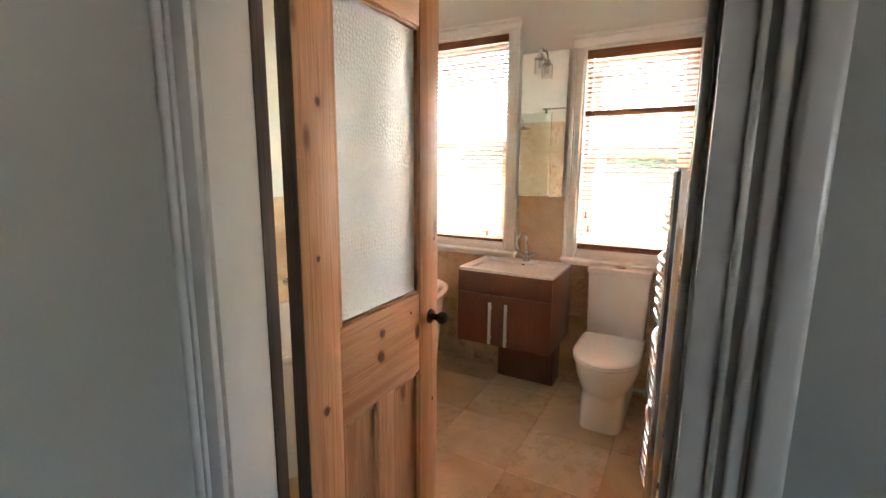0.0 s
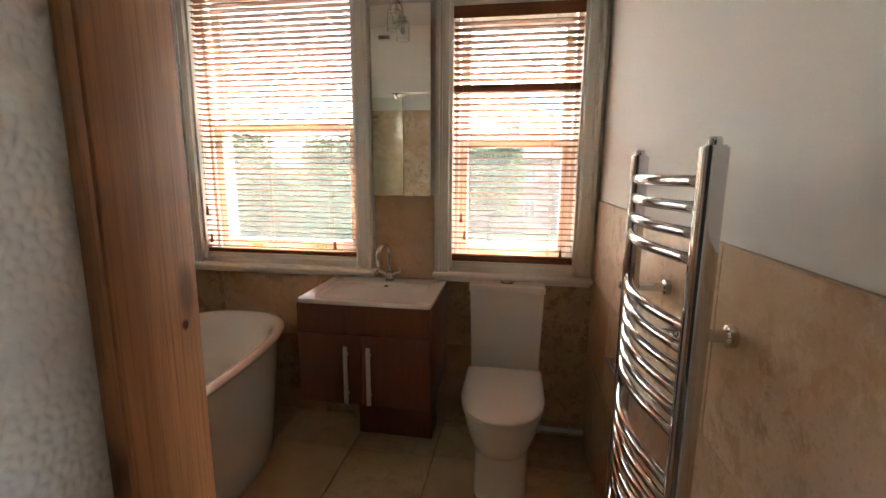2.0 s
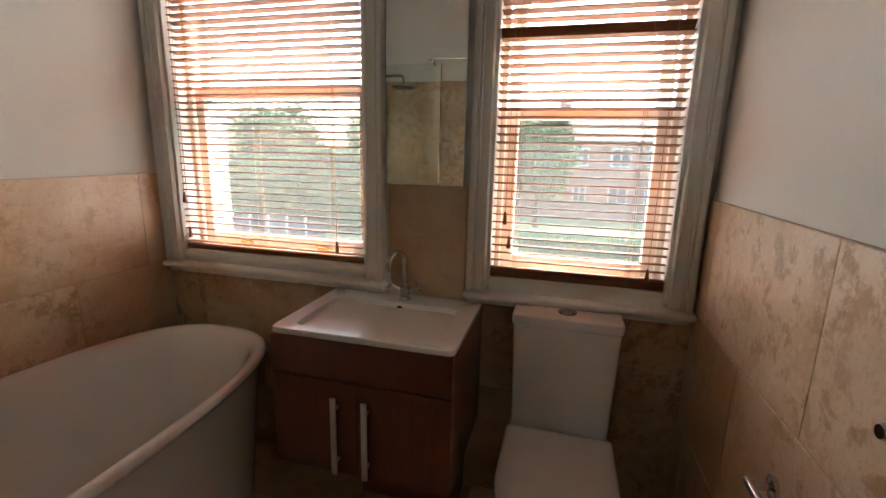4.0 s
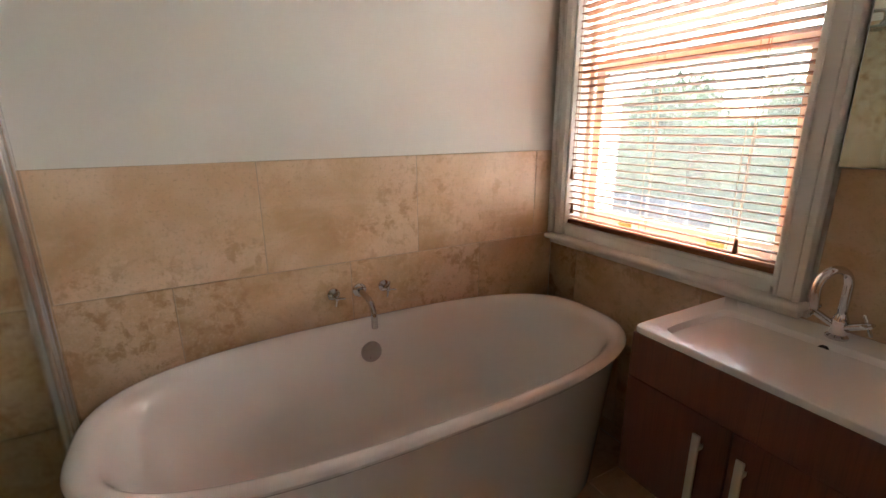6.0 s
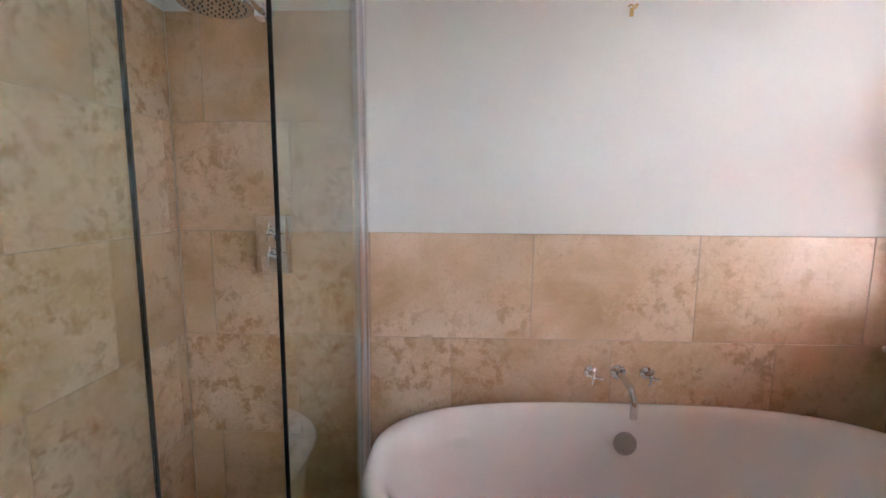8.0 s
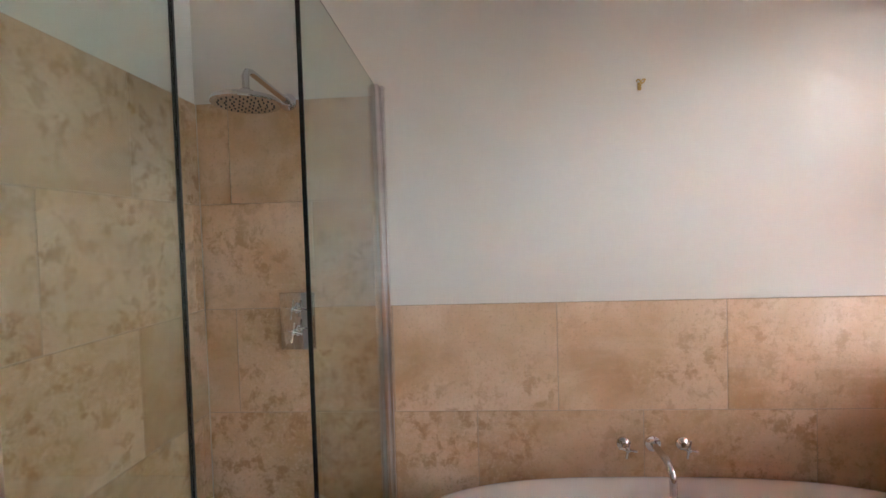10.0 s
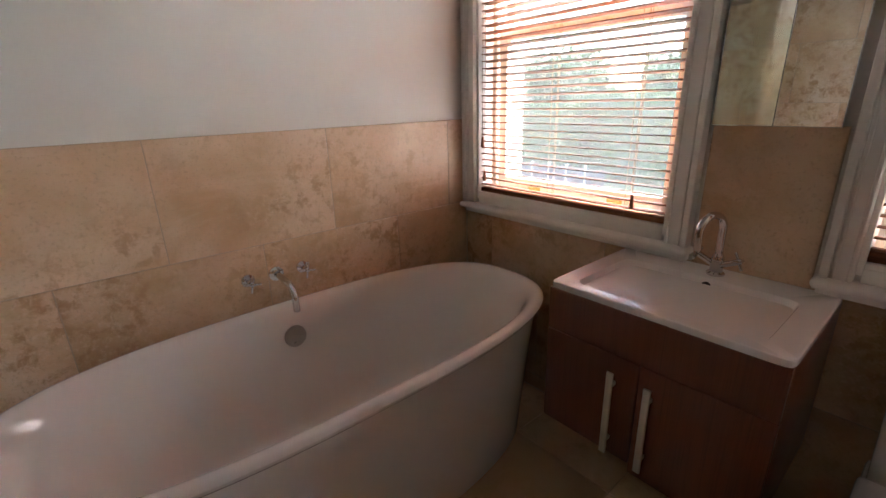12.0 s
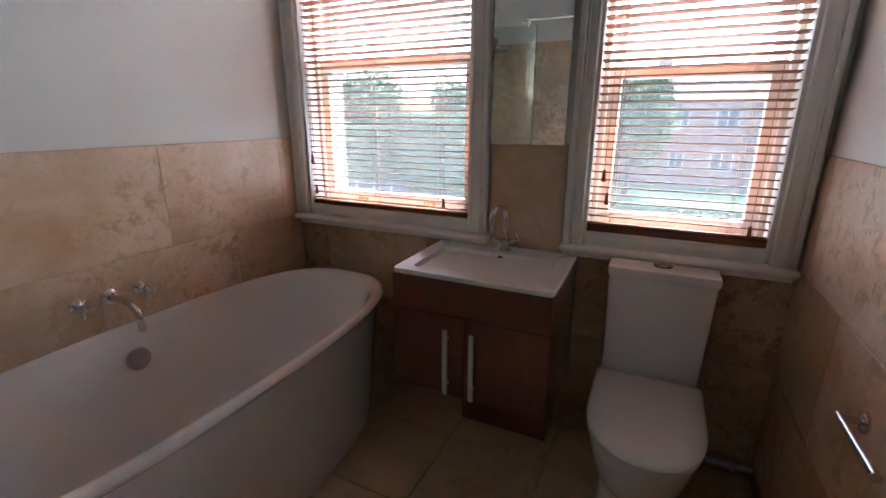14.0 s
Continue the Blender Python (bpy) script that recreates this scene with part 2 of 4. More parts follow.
def loft(loops, cap_start=True, cap_end=True, bm=None):
    """Skin over closed loops of points, all of one length."""
    bm = bm or bmesh.new()
    rings = [[bm.verts.new(p) for p in loop] for loop in loops]
    n = len(rings[0])
    for a, b in zip(rings, rings[1:]):
        for i in range(n):
            bm.faces.new((a[i], a[(i + 1) % n], b[(i + 1) % n], b[i]))
    if cap_start:
        bm.faces.new(rings[0][::-1])
    if cap_end:
        bm.faces.new(rings[-1])
    bmesh.ops.recalc_face_normals(bm, faces=bm.faces[:])
    return bm


def circle(r, n, z=0.0):
    return [(r * math.cos(2 * math.pi * i / n), r * math.sin(2 * math.pi * i / n), z) for i in range(n)]


def lathe(profile, at=(0, 0, 0), axis=(0, 0, 1), n=24, bm=None):
    """A turned piece: (radius, height) pairs about an axis."""
    turn = Vector((0, 0, 1)).rotation_difference(Vector(axis)).to_matrix()
    loops = [[Vector(at) + turn @ Vector(p) for p in circle(max(r, 1e-4), n, h)] for r, h in profile]
    own = loft(loops)
    return joined(own, bm)


def tube(points, radius, n=12, bm=None):
    """A round bar along a line of points; radius may be a list."""
    pts = [Vector(p) for p in points]
    radii = radius if isinstance(radius, (list, tuple)) else [radius] * len(pts)
    t0 = (pts[1] - pts[0]).normalized()
    side = t0.orthogonal().normalized()
    loops, last = [], t0
    for i, p in enumerate(pts):
        t = (pts[min(i + 1, len(pts) - 1)] - pts[max(i - 1, 0)]).normalized()
        side = (last.rotation_difference(t) @ side).normalized()
        last = t
        up = t.cross(side)
        loops.append([p + radii[i] * (math.cos(a) * side + math.sin(a) * up) for a in (2 * math.pi * j / n for j in range(n))])
    own = loft(loops)
    return joined(own, bm)


def finish(ob, bm, mat, smooth=35):
    bm.to_mesh(ob.data)
    bm.free()
    ob.data.materials.append(mat)
    if smooth:
        for p in ob.data.polygons:
            p.use_smooth = True
        ob.data.set_sharp_from_angle(angle=radians(smooth))
    return ob


def base_of(ob):
    at = Vector()
    while ob is not None:
        at += ob.location
        ob = ob.parent
    return at


def part(name, bm, mat, parent, label="", local=False, smooth=35):
    """One mesh under a thing or a part; bm in world places unless local."""
    if not local:
        bmesh.ops.translate(bm, verts=bm.verts[:], vec=-base_of(parent))
    ob = finish(new(name, bpy.data.meshes.new(name)), bm, mat, smooth)
    ob.parent = parent
    return tagged(ob, label)


def thing(name, at, label, category, group="", kind=""):
    ob = new(name)
    ob.location = at
    ob.empty_display_size = 0.1
    return tagged(ob, label, category, group, kind)


def solid(name, bm, mat, label, category, kind="", group="", smooth=35):
    ob = finish(new(name, bpy.data.meshes.new(name)), bm, mat, smooth)
    return tagged(ob, label, category, group, kind)


def shared(name, mesh, parent, at, turn=None):
    """One more piece on a mesh that alike pieces share."""
    ob = new(name, mesh)
    ob.parent = parent
    ob.location = Vector(at) - base_of(parent)
    if turn:
        ob.rotation_euler = turn
    return ob


def rounded(w, l, n, cx=0.0, cy=0.0, z=0.0, e=2.0):
    """A superellipse loop, half-sizes w and l."""
    pts = []
    for i in range(n):
        a = 2 * math.pi * i / n
        c, s = math.cos(a), math.sin(a)
        pts.append((cx + w * math.copysign(abs(c) ** (2 / e), c), cy + l * math.copysign(abs(s) ** (2 / e), s), z))
    return pts


# ---------- the plan ----------
XL, XR = 0.0, 2.25          # left and right tiled faces
YW = 0.0                    # tiled face of the window wall
YD, YH = -2.475, -2.59       # the door wall's faces: room side, hall side
YDR, YHR = -2.43, -2.485    # the same, right of the doorway
YS = -2.700                 # far tiled face of the shower
YG = -2.0                   # plane of the shower glass
XP = 1.43                  # shower's side wall
H = 2.95
PL = 0.012                  # tile thickness: plaster lies this far behind
HX0, HX1 = 1.531, 2.175     # door opening
DOORH = 2.02
W1 = (0.075, 1.02, 0.905, 2.385)   # window openings: x0, x1, z0, z1
W2 = (1.51, 2.165, 0.905, 2.215)


def wall_with_holes(x0, x1, z0, z1, y0, y1, holes):
    xs = sorted({x0, x1, *[h[0] for h in holes], *[h[1] for h in holes]})
    zs = sorted({z0, z1, *[h[2] for h in holes], *[h[3] for h in holes]})
    bm = bmesh.new()
    for a, b in zip(xs, xs[1:]):
        for c, d in zip(zs, zs[1:]):
            mx, mz = (a + b) / 2, (c + d) / 2
            if any(h[0] < mx < h[1] and h[2] < mz < h[3] for h in holes):
                continue
            slab(a, b, y0, y1, c, d, bm=bm)
    return bm


solid("wall_window", wall_with_holes(-0.3, 2.6, -0.2, H, YW + PL, YW + 0.34, [W1, W2]), M_WALL,
      "warm white plastered wall with two sash windows", "wall", "structure", smooth=0)
solid("wall_left", slab(-0.3, XL - PL, -3.0, YW + PL, -0.2, H), M_WALL,
      "warm white plastered wall above travertine tiles", "wall", "structure", smooth=0)
solid("wall_right", slab(XR + PL, 2.6, YHR + 0.12, YW + PL, -0.2, H), M_WALL,
      "warm white plastered wall above travertine tiles", "wall", "structure", smooth=0)
solid("wall_shower", slab(XL - PL, XP + 0.035, -2.95, YS - PL, -0.2, H), M_WALL,
      "plastered wall at the back of the shower", "wall", "structure", smooth=0)
solid("wall_partition", slab(XP, XP + 0.035, YS - PL, YD, -0.2, H), M_WALL,
      "short plastered partition wall at the back of the shower", "wall", "structure", smooth=0)
bm = slab(XP + 0.035, HX0 - 0.03, YH, YD, -0.2, H)
slab(HX0 - 0.03, HX1 + 0.03, YHR, YDR, DOORH + 0.03, H, bm=bm)
slab(HX1 + 0.03, XR + PL, YHR, YDR, -0.2, H, bm=bm)
slab(XR + PL, 3.6, YHR, YHR + 0.12, -0.2, H, bm=bm)
solid("wall_door", bm, M_WALL, "plastered wall with the bathroom doorway", "wall", "structure", smooth=0)
solid("ceiling", slab(-0.3, 2.6, -2.95, YW + 0.3, H, H + 0.12), M_CEIL, "plain white painted ceiling", "ceiling", "structure", smooth=0)
solid("floor_base", slab(-0.3, 2.6, -2.95, YW + 0.3, -0.2, -0.012), M_GROUT, "floor bed under the tiles", "floor", "structure", smooth=0)

# the hall
for name, bm in (("wall_hall_left", slab(XP + 0.036, HX0 - 0.03, YH - 0.004, YH, 0, H)),
                 ("wall_hall_right", slab(HX1 + 0.03, 3.6, YHR - 0.004, YHR, 0, H)),
                 ("wall_hall_head", slab(HX0 - 0.03, HX1 + 0.03, YHR - 0.004, YHR, DOORH + 0.03, H)),
                 ("wall_hall_return", slab(XP + 0.036, XP + 0.04, -2.95, YH - 0.004, 0, H)),
                 ("wall_hall_side", slab(-0.3, XP + 0.04, -2.954, -2.95, 0, H))):
    solid(name, bm, M_HALL, "unseen hall wall, darkened to bounce less light beside the doorway", "wall", "structure", smooth=0)
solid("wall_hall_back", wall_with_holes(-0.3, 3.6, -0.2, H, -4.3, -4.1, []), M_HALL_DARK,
      "unseen hall wall, darkened to bounce less light", "wall", "structure", smooth=0)
# end wall with an added, unseen opening that lets daylight into the hall
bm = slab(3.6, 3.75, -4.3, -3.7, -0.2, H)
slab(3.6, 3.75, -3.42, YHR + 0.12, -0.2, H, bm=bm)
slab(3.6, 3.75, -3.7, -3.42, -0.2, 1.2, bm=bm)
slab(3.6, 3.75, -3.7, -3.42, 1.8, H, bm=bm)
solid("wall_hall_end", bm, M_HALL_DARK, "unseen hall end wall, darkened to bounce less light", "wall", "structure", smooth=0)
solid("wall_hall_far", slab(-0.45, -0.3, -4.3, -2.95, -0.2, H), M_HALL_DARK, "unseen hall end wall, darkened to bounce less light", "wall", "structure", smooth=0)
solid("ceiling_hall", slab(-0.45, 3.75, -4.3, -2.95, H, H + 0.12), M_CEIL, "plain white hall ceiling", "ceiling", "structure", smooth=0)
solid("ceiling_hall_strip", slab(2.6, 3.75, -2.95, YHR + 0.12, H, H + 0.12), M_CEIL, "plain white hall ceiling", "ceiling", "structure", smooth=0)
bm = slab(-0.45, 3.75, -4.3, -2.95, -0.2, -0.012)
slab(2.6, 3.75, -2.95, YHR, -0.2, -0.012, bm=bm)
slab(XP + 0.04, 3.6, -4.1, YH - 0.02, -0.012, 0.0, bm=bm)
solid("floor_hall", bm, M_CARPET, "beige hall carpet", "floor", "structure", smooth=0)


# ---------- windows ----------
def window(name, op, casing, top, sill, label, lifts=False):
    x0, x1, z0, z1 = op
    cx0, cx1 = casing
    w = thing(name, ((x0 + x1) / 2, 0, z0), label, "window", "sash windows of the bathroom", "structure")
    # lining of the reveal
    bm = slab(x0 - 0.0, x0 + 0.018, YW - 0.004, 0.20, z0, z1, 0.002)
    slab(x1 - 0.018, x1, YW - 0.004, 0.20, z0, z1, 0.002, bm=bm)
    slab(x0 + 0.018, x1 - 0.018, YW - 0.004, 0.20, z1 - 0.018, z1, 0.002, bm=bm)
    slab(x0 + 0.018, x1 - 0.018, YW - 0.004, 0.34, z0, z0 + 0.02, 0.002, bm=bm)
    part("window_lining", bm, M_GLOSSWOOD, w)

    # moulded casing, stepping up towards the outside
    def moulded(a, b, c, d, outer):
        m = slab(a, b, -0.018, YW + PL, c, d, 0.003)
        if outer == "left":
            slab(a, a + 0.022, -0.034, -0.010, c, d, 0.006, bm=m)
            slab(a + 0.026, a + 0.034, -0.024, -0.010, c, d, 0.003, bm=m)
            slab(b - 0.012, b - 0.002, -0.024, -0.010, c, d, 0.004, bm=m)
        elif outer == "right":
            slab(b - 0.022, b, -0.034, -0.010, c, d, 0.006, bm=m)
            slab(b - 0.034, b - 0.026, -0.024, -0.010, c, d, 0.003, bm=m)
            slab(a + 0.002, a + 0.012, -0.024, -0.010, c, d, 0.004, bm=m)
        else:
            slab(a, b, -0.036, -0.010, d - 0.022, d, 0.006, bm=m)
            slab(a + 0.01, b - 0.01, -0.026, -0.010, d - 0.034, d - 0.026, 0.003, bm=m)
            slab(a + 0.03, b - 0.03, -0.025, -0.010, c + 0.002, c + 0.012, 0.004, bm=m)
        return m

    part("casing", moulded(cx0, x0 + 0.004, sill, z1, "left"), M_GLOSSWOOD, w)
    part("casing", moulded(x1 - 0.004, cx1, sill, z1, "right"), M_GLOSSWOOD, w)
    part("casing_head", moulded(cx0, cx1, z1, top, "top"), M_GLOSSWOOD, w)
    sx0, sx1 = max(cx0 - 0.012, XL + 0.002), min(cx1 + 0.012, XR - 0.002)
    bm = slab(sx0, sx1, -0.055, YW + 0.10, sill - 0.026, sill, 0.011, 3)
    slab(sx0 + 0.012, sx1 - 0.012, -0.022, YW + PL, sill - 0.05, sill - 0.026, 0.004, bm=bm)
    part("window_sill", bm, M_GLOSSWOOD, w)
    part("window_apron", slab(x0 + 0.018, x1 - 0.018, -0.002, 0.022, sill - 0.002, z0 + 0.036, 0.003), M_GLOSSWOOD, w)

    # two sashes, the lower one nearer the room
    meet = sill + (z1 - sill) * 0.505
    for nm, ya, za, zb, low in (("lower_sash", 0.115, z0 + 0.02, meet + 0.02, True), ("upper_sash", 0.160, meet - 0.02, z1 - 0.018, False)):
        a, b, yb = x0 + 0.035, x1 - 0.035, ya + 0.042
        foot = 0.085 if low else 0.042
        head = 0.042 if low else 0.06
        m = slab(a, a + 0.05, ya, yb, za, zb, 0.003)
        slab(b - 0.05, b, ya, yb, za, zb, 0.003, bm=m)
        slab(a + 0.05, b - 0.05, ya, yb, za, za + foot, 0.003, bm=m)
        slab(a + 0.05, b - 0.05, ya, yb, zb - head, zb, 0.003, bm=m)
        s = part(nm, m, M_GLOSSWOOD, w)
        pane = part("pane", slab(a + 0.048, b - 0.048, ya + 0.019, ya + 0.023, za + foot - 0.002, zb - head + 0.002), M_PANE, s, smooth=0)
        # shadow off: the tint dims the view, not the daylight that enters
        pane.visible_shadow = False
        if low and lifts:
            for fx in (0.27, 0.73):
                px = a + (b - a) * fx
                m = slab(px - 0.032, px + 0.032, ya - 0.004, ya, za + 0.030, za + 0.052, 0.0015)
                slab(px - 0.022, px + 0.022, ya - 0.026, ya - 0.003, za + 0.044, za + 0.052, 0.003, bm=m)
                part("sash_lift", m, M_BRASS, s, "small brass sash lift")
    # staff beads that hold the sashes
    bm = slab(x0 + 0.018, x0 + 0.040, 0.095, 0.113, z0 + 0.02, z1 - 0.018, 0.004)
    slab(x1 - 0.040, x1 - 0.018, 0.095, 0.113, z0 + 0.02, z1 - 0.018, 0.004, bm=bm)
    part("staff_bead", bm, M_GLOSSWOOD, w)
    return w


window("window_1", W1, (0.004, 1.095), 2.455, 0.885, "tall white sash window with moulded casing", True)
window("window_2", W2, (1.444, 2.236), 2.290, 0.885, "white sash window with moulded casing, shorter than its neighbour")


PITCH = 0.0295


def blind(x0, x1, z0, z1, tilt, label, dropped, cords, tassels):
    y = 0.036
    b = thing("venetian_blind", ((x0 + x1) / 2, y, z1), label, "blind", "wooden blinds of the bathroom")
    m = slab(x0, x1, y - 0.034, y - 0.022, z1 - 0.075, z1, 0.004)
    slab(x0 + 0.004, x1 - 0.004, y - 0.036, y - 0.030, z1 - 0.022, z1 - 0.008, 0.003, bm=m)
    part("valance", m, M_BLIND, b)
    part("headrail", slab(x0 + 0.004, x1 - 0.004, y - 0.020, y + 0.026, z1 - 0.05, z1 - 0.006, 0.002), M_BLIND, b)
    part("bottom_rail", slab(x0 + 0.002, x1 - 0.002, y - 0.022, y + 0.022, z0, z0 + 0.020, 0.004), M_BLIND, b)
    # slats share one slightly crowned mesh
    half, th, hw = (x1 - x0) / 2 - 0.003, 0.0036, 0.0204
    cross = [(-hw, 0), (-hw * 0.5, 0.0015), (0, 0.002), (hw * 0.5, 0.0015), (hw, 0), (hw, -th), (hw * 0.5, 0.0015 - th), (0, 0.002 - th), (-hw * 0.5, 0.0015 - th), (-hw, -th)]
    sm = loft([[(s * half, p, q) for p, q in cross] for s in (-1, 1)])
    me = bpy.data.meshes.new("slat")
    sm.to_mesh(me)
    sm.free()
    me.materials.append(M_BLIND)
    n = int((z1 - 0.085 - z0 - 0.03) / PITCH)
    for i in range(n + 1):
        z = z0 + 0.036 + i * PITCH
        extra, lift = 0.0, 0.0
        if dropped and abs(z - dropped) < PITCH / 2:
            extra, lift = -40, -0.010
        shared("slat", me, b, ((x0 + x1) / 2 + random.uniform(-0.0015, 0.0015), y, z + lift),
               (radians(tilt + extra + random.uniform(-1.5, 1.5)), 0, radians(random.uniform(-0.1, 0.1))))
    if dropped:
        for i in range(3):
            shared("slat", me, b, ((x0 + x1) / 2 + 0.001 * i, y - 0.001 * i, z0 + 0.0235 + 0.0045 * i), (radians(1.5 * i - 1), 0, 0))
    zt = z1 - 0.05
    for fx in cords:
        x = x0 + (x1 - x0) * fx
        bm = tube([(x, y - 0.0222, z0 + 0.01), (x, y - 0.0222, zt)], 0.0009, 5)
        tube([(x, y + 0.0222, z0 + 0.01), (x, y + 0.0222, zt)], 0.0009, 5, bm)
        tube([(x + 0.01, y, z0 + 0.01), (x + 0.01, y, zt)], 0.0008, 5, bm)
        for i in range(n + 1):
            z = z0 + 0.034 + i * PITCH
            tube([(x, y - 0.0222, z - 0.002), (x, y + 0.0222, z + 0.002)], 0.0007, 4, bm)
        part("ladder_cord", bm, M_CORD, b)
    for fx, zb in tassels:
        x = x0 + (x1 - x0) * fx
        c = part("pull_cord", tube([(x, y - 0.033, zt), (x + 0.004, y - 0.038, (zt + zb) / 2), (x, y - 0.036, zb + 0.035)], 0.0011, 6), M_CORD, b)
        part("tassel", lathe([(0.003, 0.045), (0.005, 0.043), (0.0065, 0.02), (0.0095, 0.0), (0.008, -0.002)], (x, y - 0.036, zb), n=10), M_BLIND, c)


blind(0.032, 1.010, 0.940, 2.392, -6, "orange-brown wooden venetian blind with open slats", 0, (0.14, 0.47, 0.83), ((0.865, 0.985), (0.085, 1.16), (0.10, 1.00)))
blind(1.512, 2.150, 0.940, 2.218, -6, "orange-brown wooden venetian blind with one twisted slat", 1.82, (0.16, 0.80), ((0.10, 1.15), (0.13, 1.06), (0.90, 0.975)))


# ---------- bath ----------
bath = thing("bath", (0.37, -1.03, 0), "white double-ended freestanding acrylic bath against the tiles", "bath")
BX, BY, BW, BL, N = 0.402, -1.005, 0.40, 0.90, 96
outer = [(0.002, 0.318, 0.818, 2.85), (0.006, 0.322, 0.822, 2.85), (0.20, 0.338, 0.838, 2.85), (0.45, 0.362, 0.860, 2.85), (0.608, 0.378, 0.875, 2.85)]
loops = [rounded(w, l, N, BX, BY, z, e) for z, w, l, e in outer]
part("bath_panel", loft(loops, True, False), M_ACRYLIC, bath)
rim = [(0.5852, 0.318, 0.855), (0.585, 0.348, 0.880), (0.589, 0.358, 0.891), (0.597, 0.364, 0.898), (0.606, 0.366, 0.900), (0.615, 0.362, 0.896), (0.6205, 0.354, 0.888),
       (0.6225, 0.342, 0.875), (0.619, 0.329, 0.860), (0.609, 0.316, 0.845), (0.592, 0.306, 0.831), (0.565, 0.297, 0.818), (0.50, 0.284, 0.784), (0.36, 0.262, 0.705),
       (0.25, 0.235, 0.610), (0.20, 0.205, 0.545), (0.18, 0.165, 0.470), (0.172, 0.08, 0.25)]
loops = [rounded(w, l, N, BX, BY, z, 2.85) for z, w, l in [(z + (0.017 if z > 0.4 else 0), w + 0.035, l) for z, w, l in rim]]
part("tub", loft(loops, False, True), M_ACRYLIC, bath)
part("overflow", lathe([(0.043, 0), (0.043, 0.006), (0.039, 0.012), (0.030, 0.010), (0.018, 0.013), (0.0, 0.013)], (0.093, -1.008, 0.519), (1, 0, 0.12), 32), M_SATIN, bath, "round chrome overflow cover")
part("plug", lathe([(0.03, 0), (0.03, 0.004), (0.012, 0.007), (0.0, 0.007)], (BX, BY, 0.171), n=24), M_CHROME, bath)


def cross_tap(bm, at, axis, r=0.024):
    """Four short arms round a hub."""
    axis = Vector(axis).normalized()
    u = axis.orthogonal().normalized()
    u.rotate(Matrix.Rotation(0.6, 3, axis))
    v = axis.cross(u)
    at = Vector(at)
    for d in (u, v):
        tube([at - d * r, at - d * (r - 0.003), at + d * (r - 0.003), at + d * r], [0.003, 0.0046, 0.0046, 0.003], 10, bm)
    lathe([(0.009, -0.010), (0.010, 0.004), (0.006, 0.010), (0.0, 0.011)], at, axis, 16, bm)
    return bm


mixer = thing("bath_tap", (0, -1.015, 0.757), "chrome wall-mounted bath filler with cross handles", "tap")
ZT = 0.757
for y in (-1.121, -0.909):
    bm = lathe([(0.024, 0.0), (0.024, 0.008), (0.018, 0.014), (0.011, 0.018), (0.011, 0.045)], (XL, y, ZT), (1, 0, 0), 24)
    part("handle", cross_tap(bm, (0.054, y, ZT), (1, 0, 0), 0.033), M_CHROME, mixer)
pts = [(XL, -1.015, ZT), (0.05, -1.015, ZT), (0.11, -1.015, ZT - 0.004)]
pts += [(0.11 + 0.06 * math.sin(a), -1.015, ZT - 0.064 + 0.060 * math.cos(a)) for a in (0.3, 0.6, 0.9, 1.2, 1.45)] + [(0.171, -1.015, ZT - 0.10)]
bm = tube(pts, 0.0125, 16)
lathe([(0.028, 0.0), (0.028, 0.008), (0.017, 0.014)], (XL, -1.015, ZT), (1, 0, 0), 24, bm)
part("spout", bm, M_CHROME, mixer)

# ---------- vanity unit and basin ----------
VX0, VX1, VY = 0.884, 1.506, -0.455
van = thing("vanity_unit", ((VX0 + VX1) / 2, VY / 2, 0.0), "red-brown walnut vanity unit with two doors below the basin", "cabinet")
part("side_panel", slab(VX0, VX0 + 0.018, VY, -0.002, 0.342, 0.815, 0.001), M_WALNUT, van)
part("side_panel", slab(VX1 - 0.018, VX1, VY, -0.002, 0.342, 0.815, 0.001), M_WALNUT, van)
part("bottom_panel", slab(VX0 + 0.018, VX1 - 0.018, VY, -0.002, 0.342, 0.360, 0.001), M_WALNUT, van)
part("back_panel", slab(VX0 + 0.018, VX1 - 0.018, -0.02, -0.002, 0.360, 0.70, 0.001), M_WALNUT, van)
part("fascia", slab(VX0 + 0.001, VX1 - 0.001, VY - 0.020, VY - 0.001, 0.677, 0.815, 0.001), M_WALNUT, van)
mid = 1.190
for a, b, hx in ((VX0 + 0.001, mid - 0.002, 1.122), (mid + 0.002, VX1 - 0.001, 1.229)):
    d = part("door", slab(a, b, VY - 0.020, VY - 0.002, 0.342, 0.674, 0.0015), M_WALNUT, van)
    bm = slab(hx - 0.010, hx + 0.010, VY - 0.052, VY - 0.044, 0.358, 0.634, 0.002)
    for z in (0.40, 0.59):
        slab(hx - 0.006, hx + 0.006, VY - 0.045, VY - 0.020, z - 0.006, z + 0.006, 0.001, bm=bm)
    part("handle", bm, M_STEEL, d, "flat brushed steel bar handle")
part("plinth", slab(1.055, 1.455, -0.16, -0.002, 0.0, 0.341, 0.002), M_WALNUT, van, "set-back box panel below the unit")

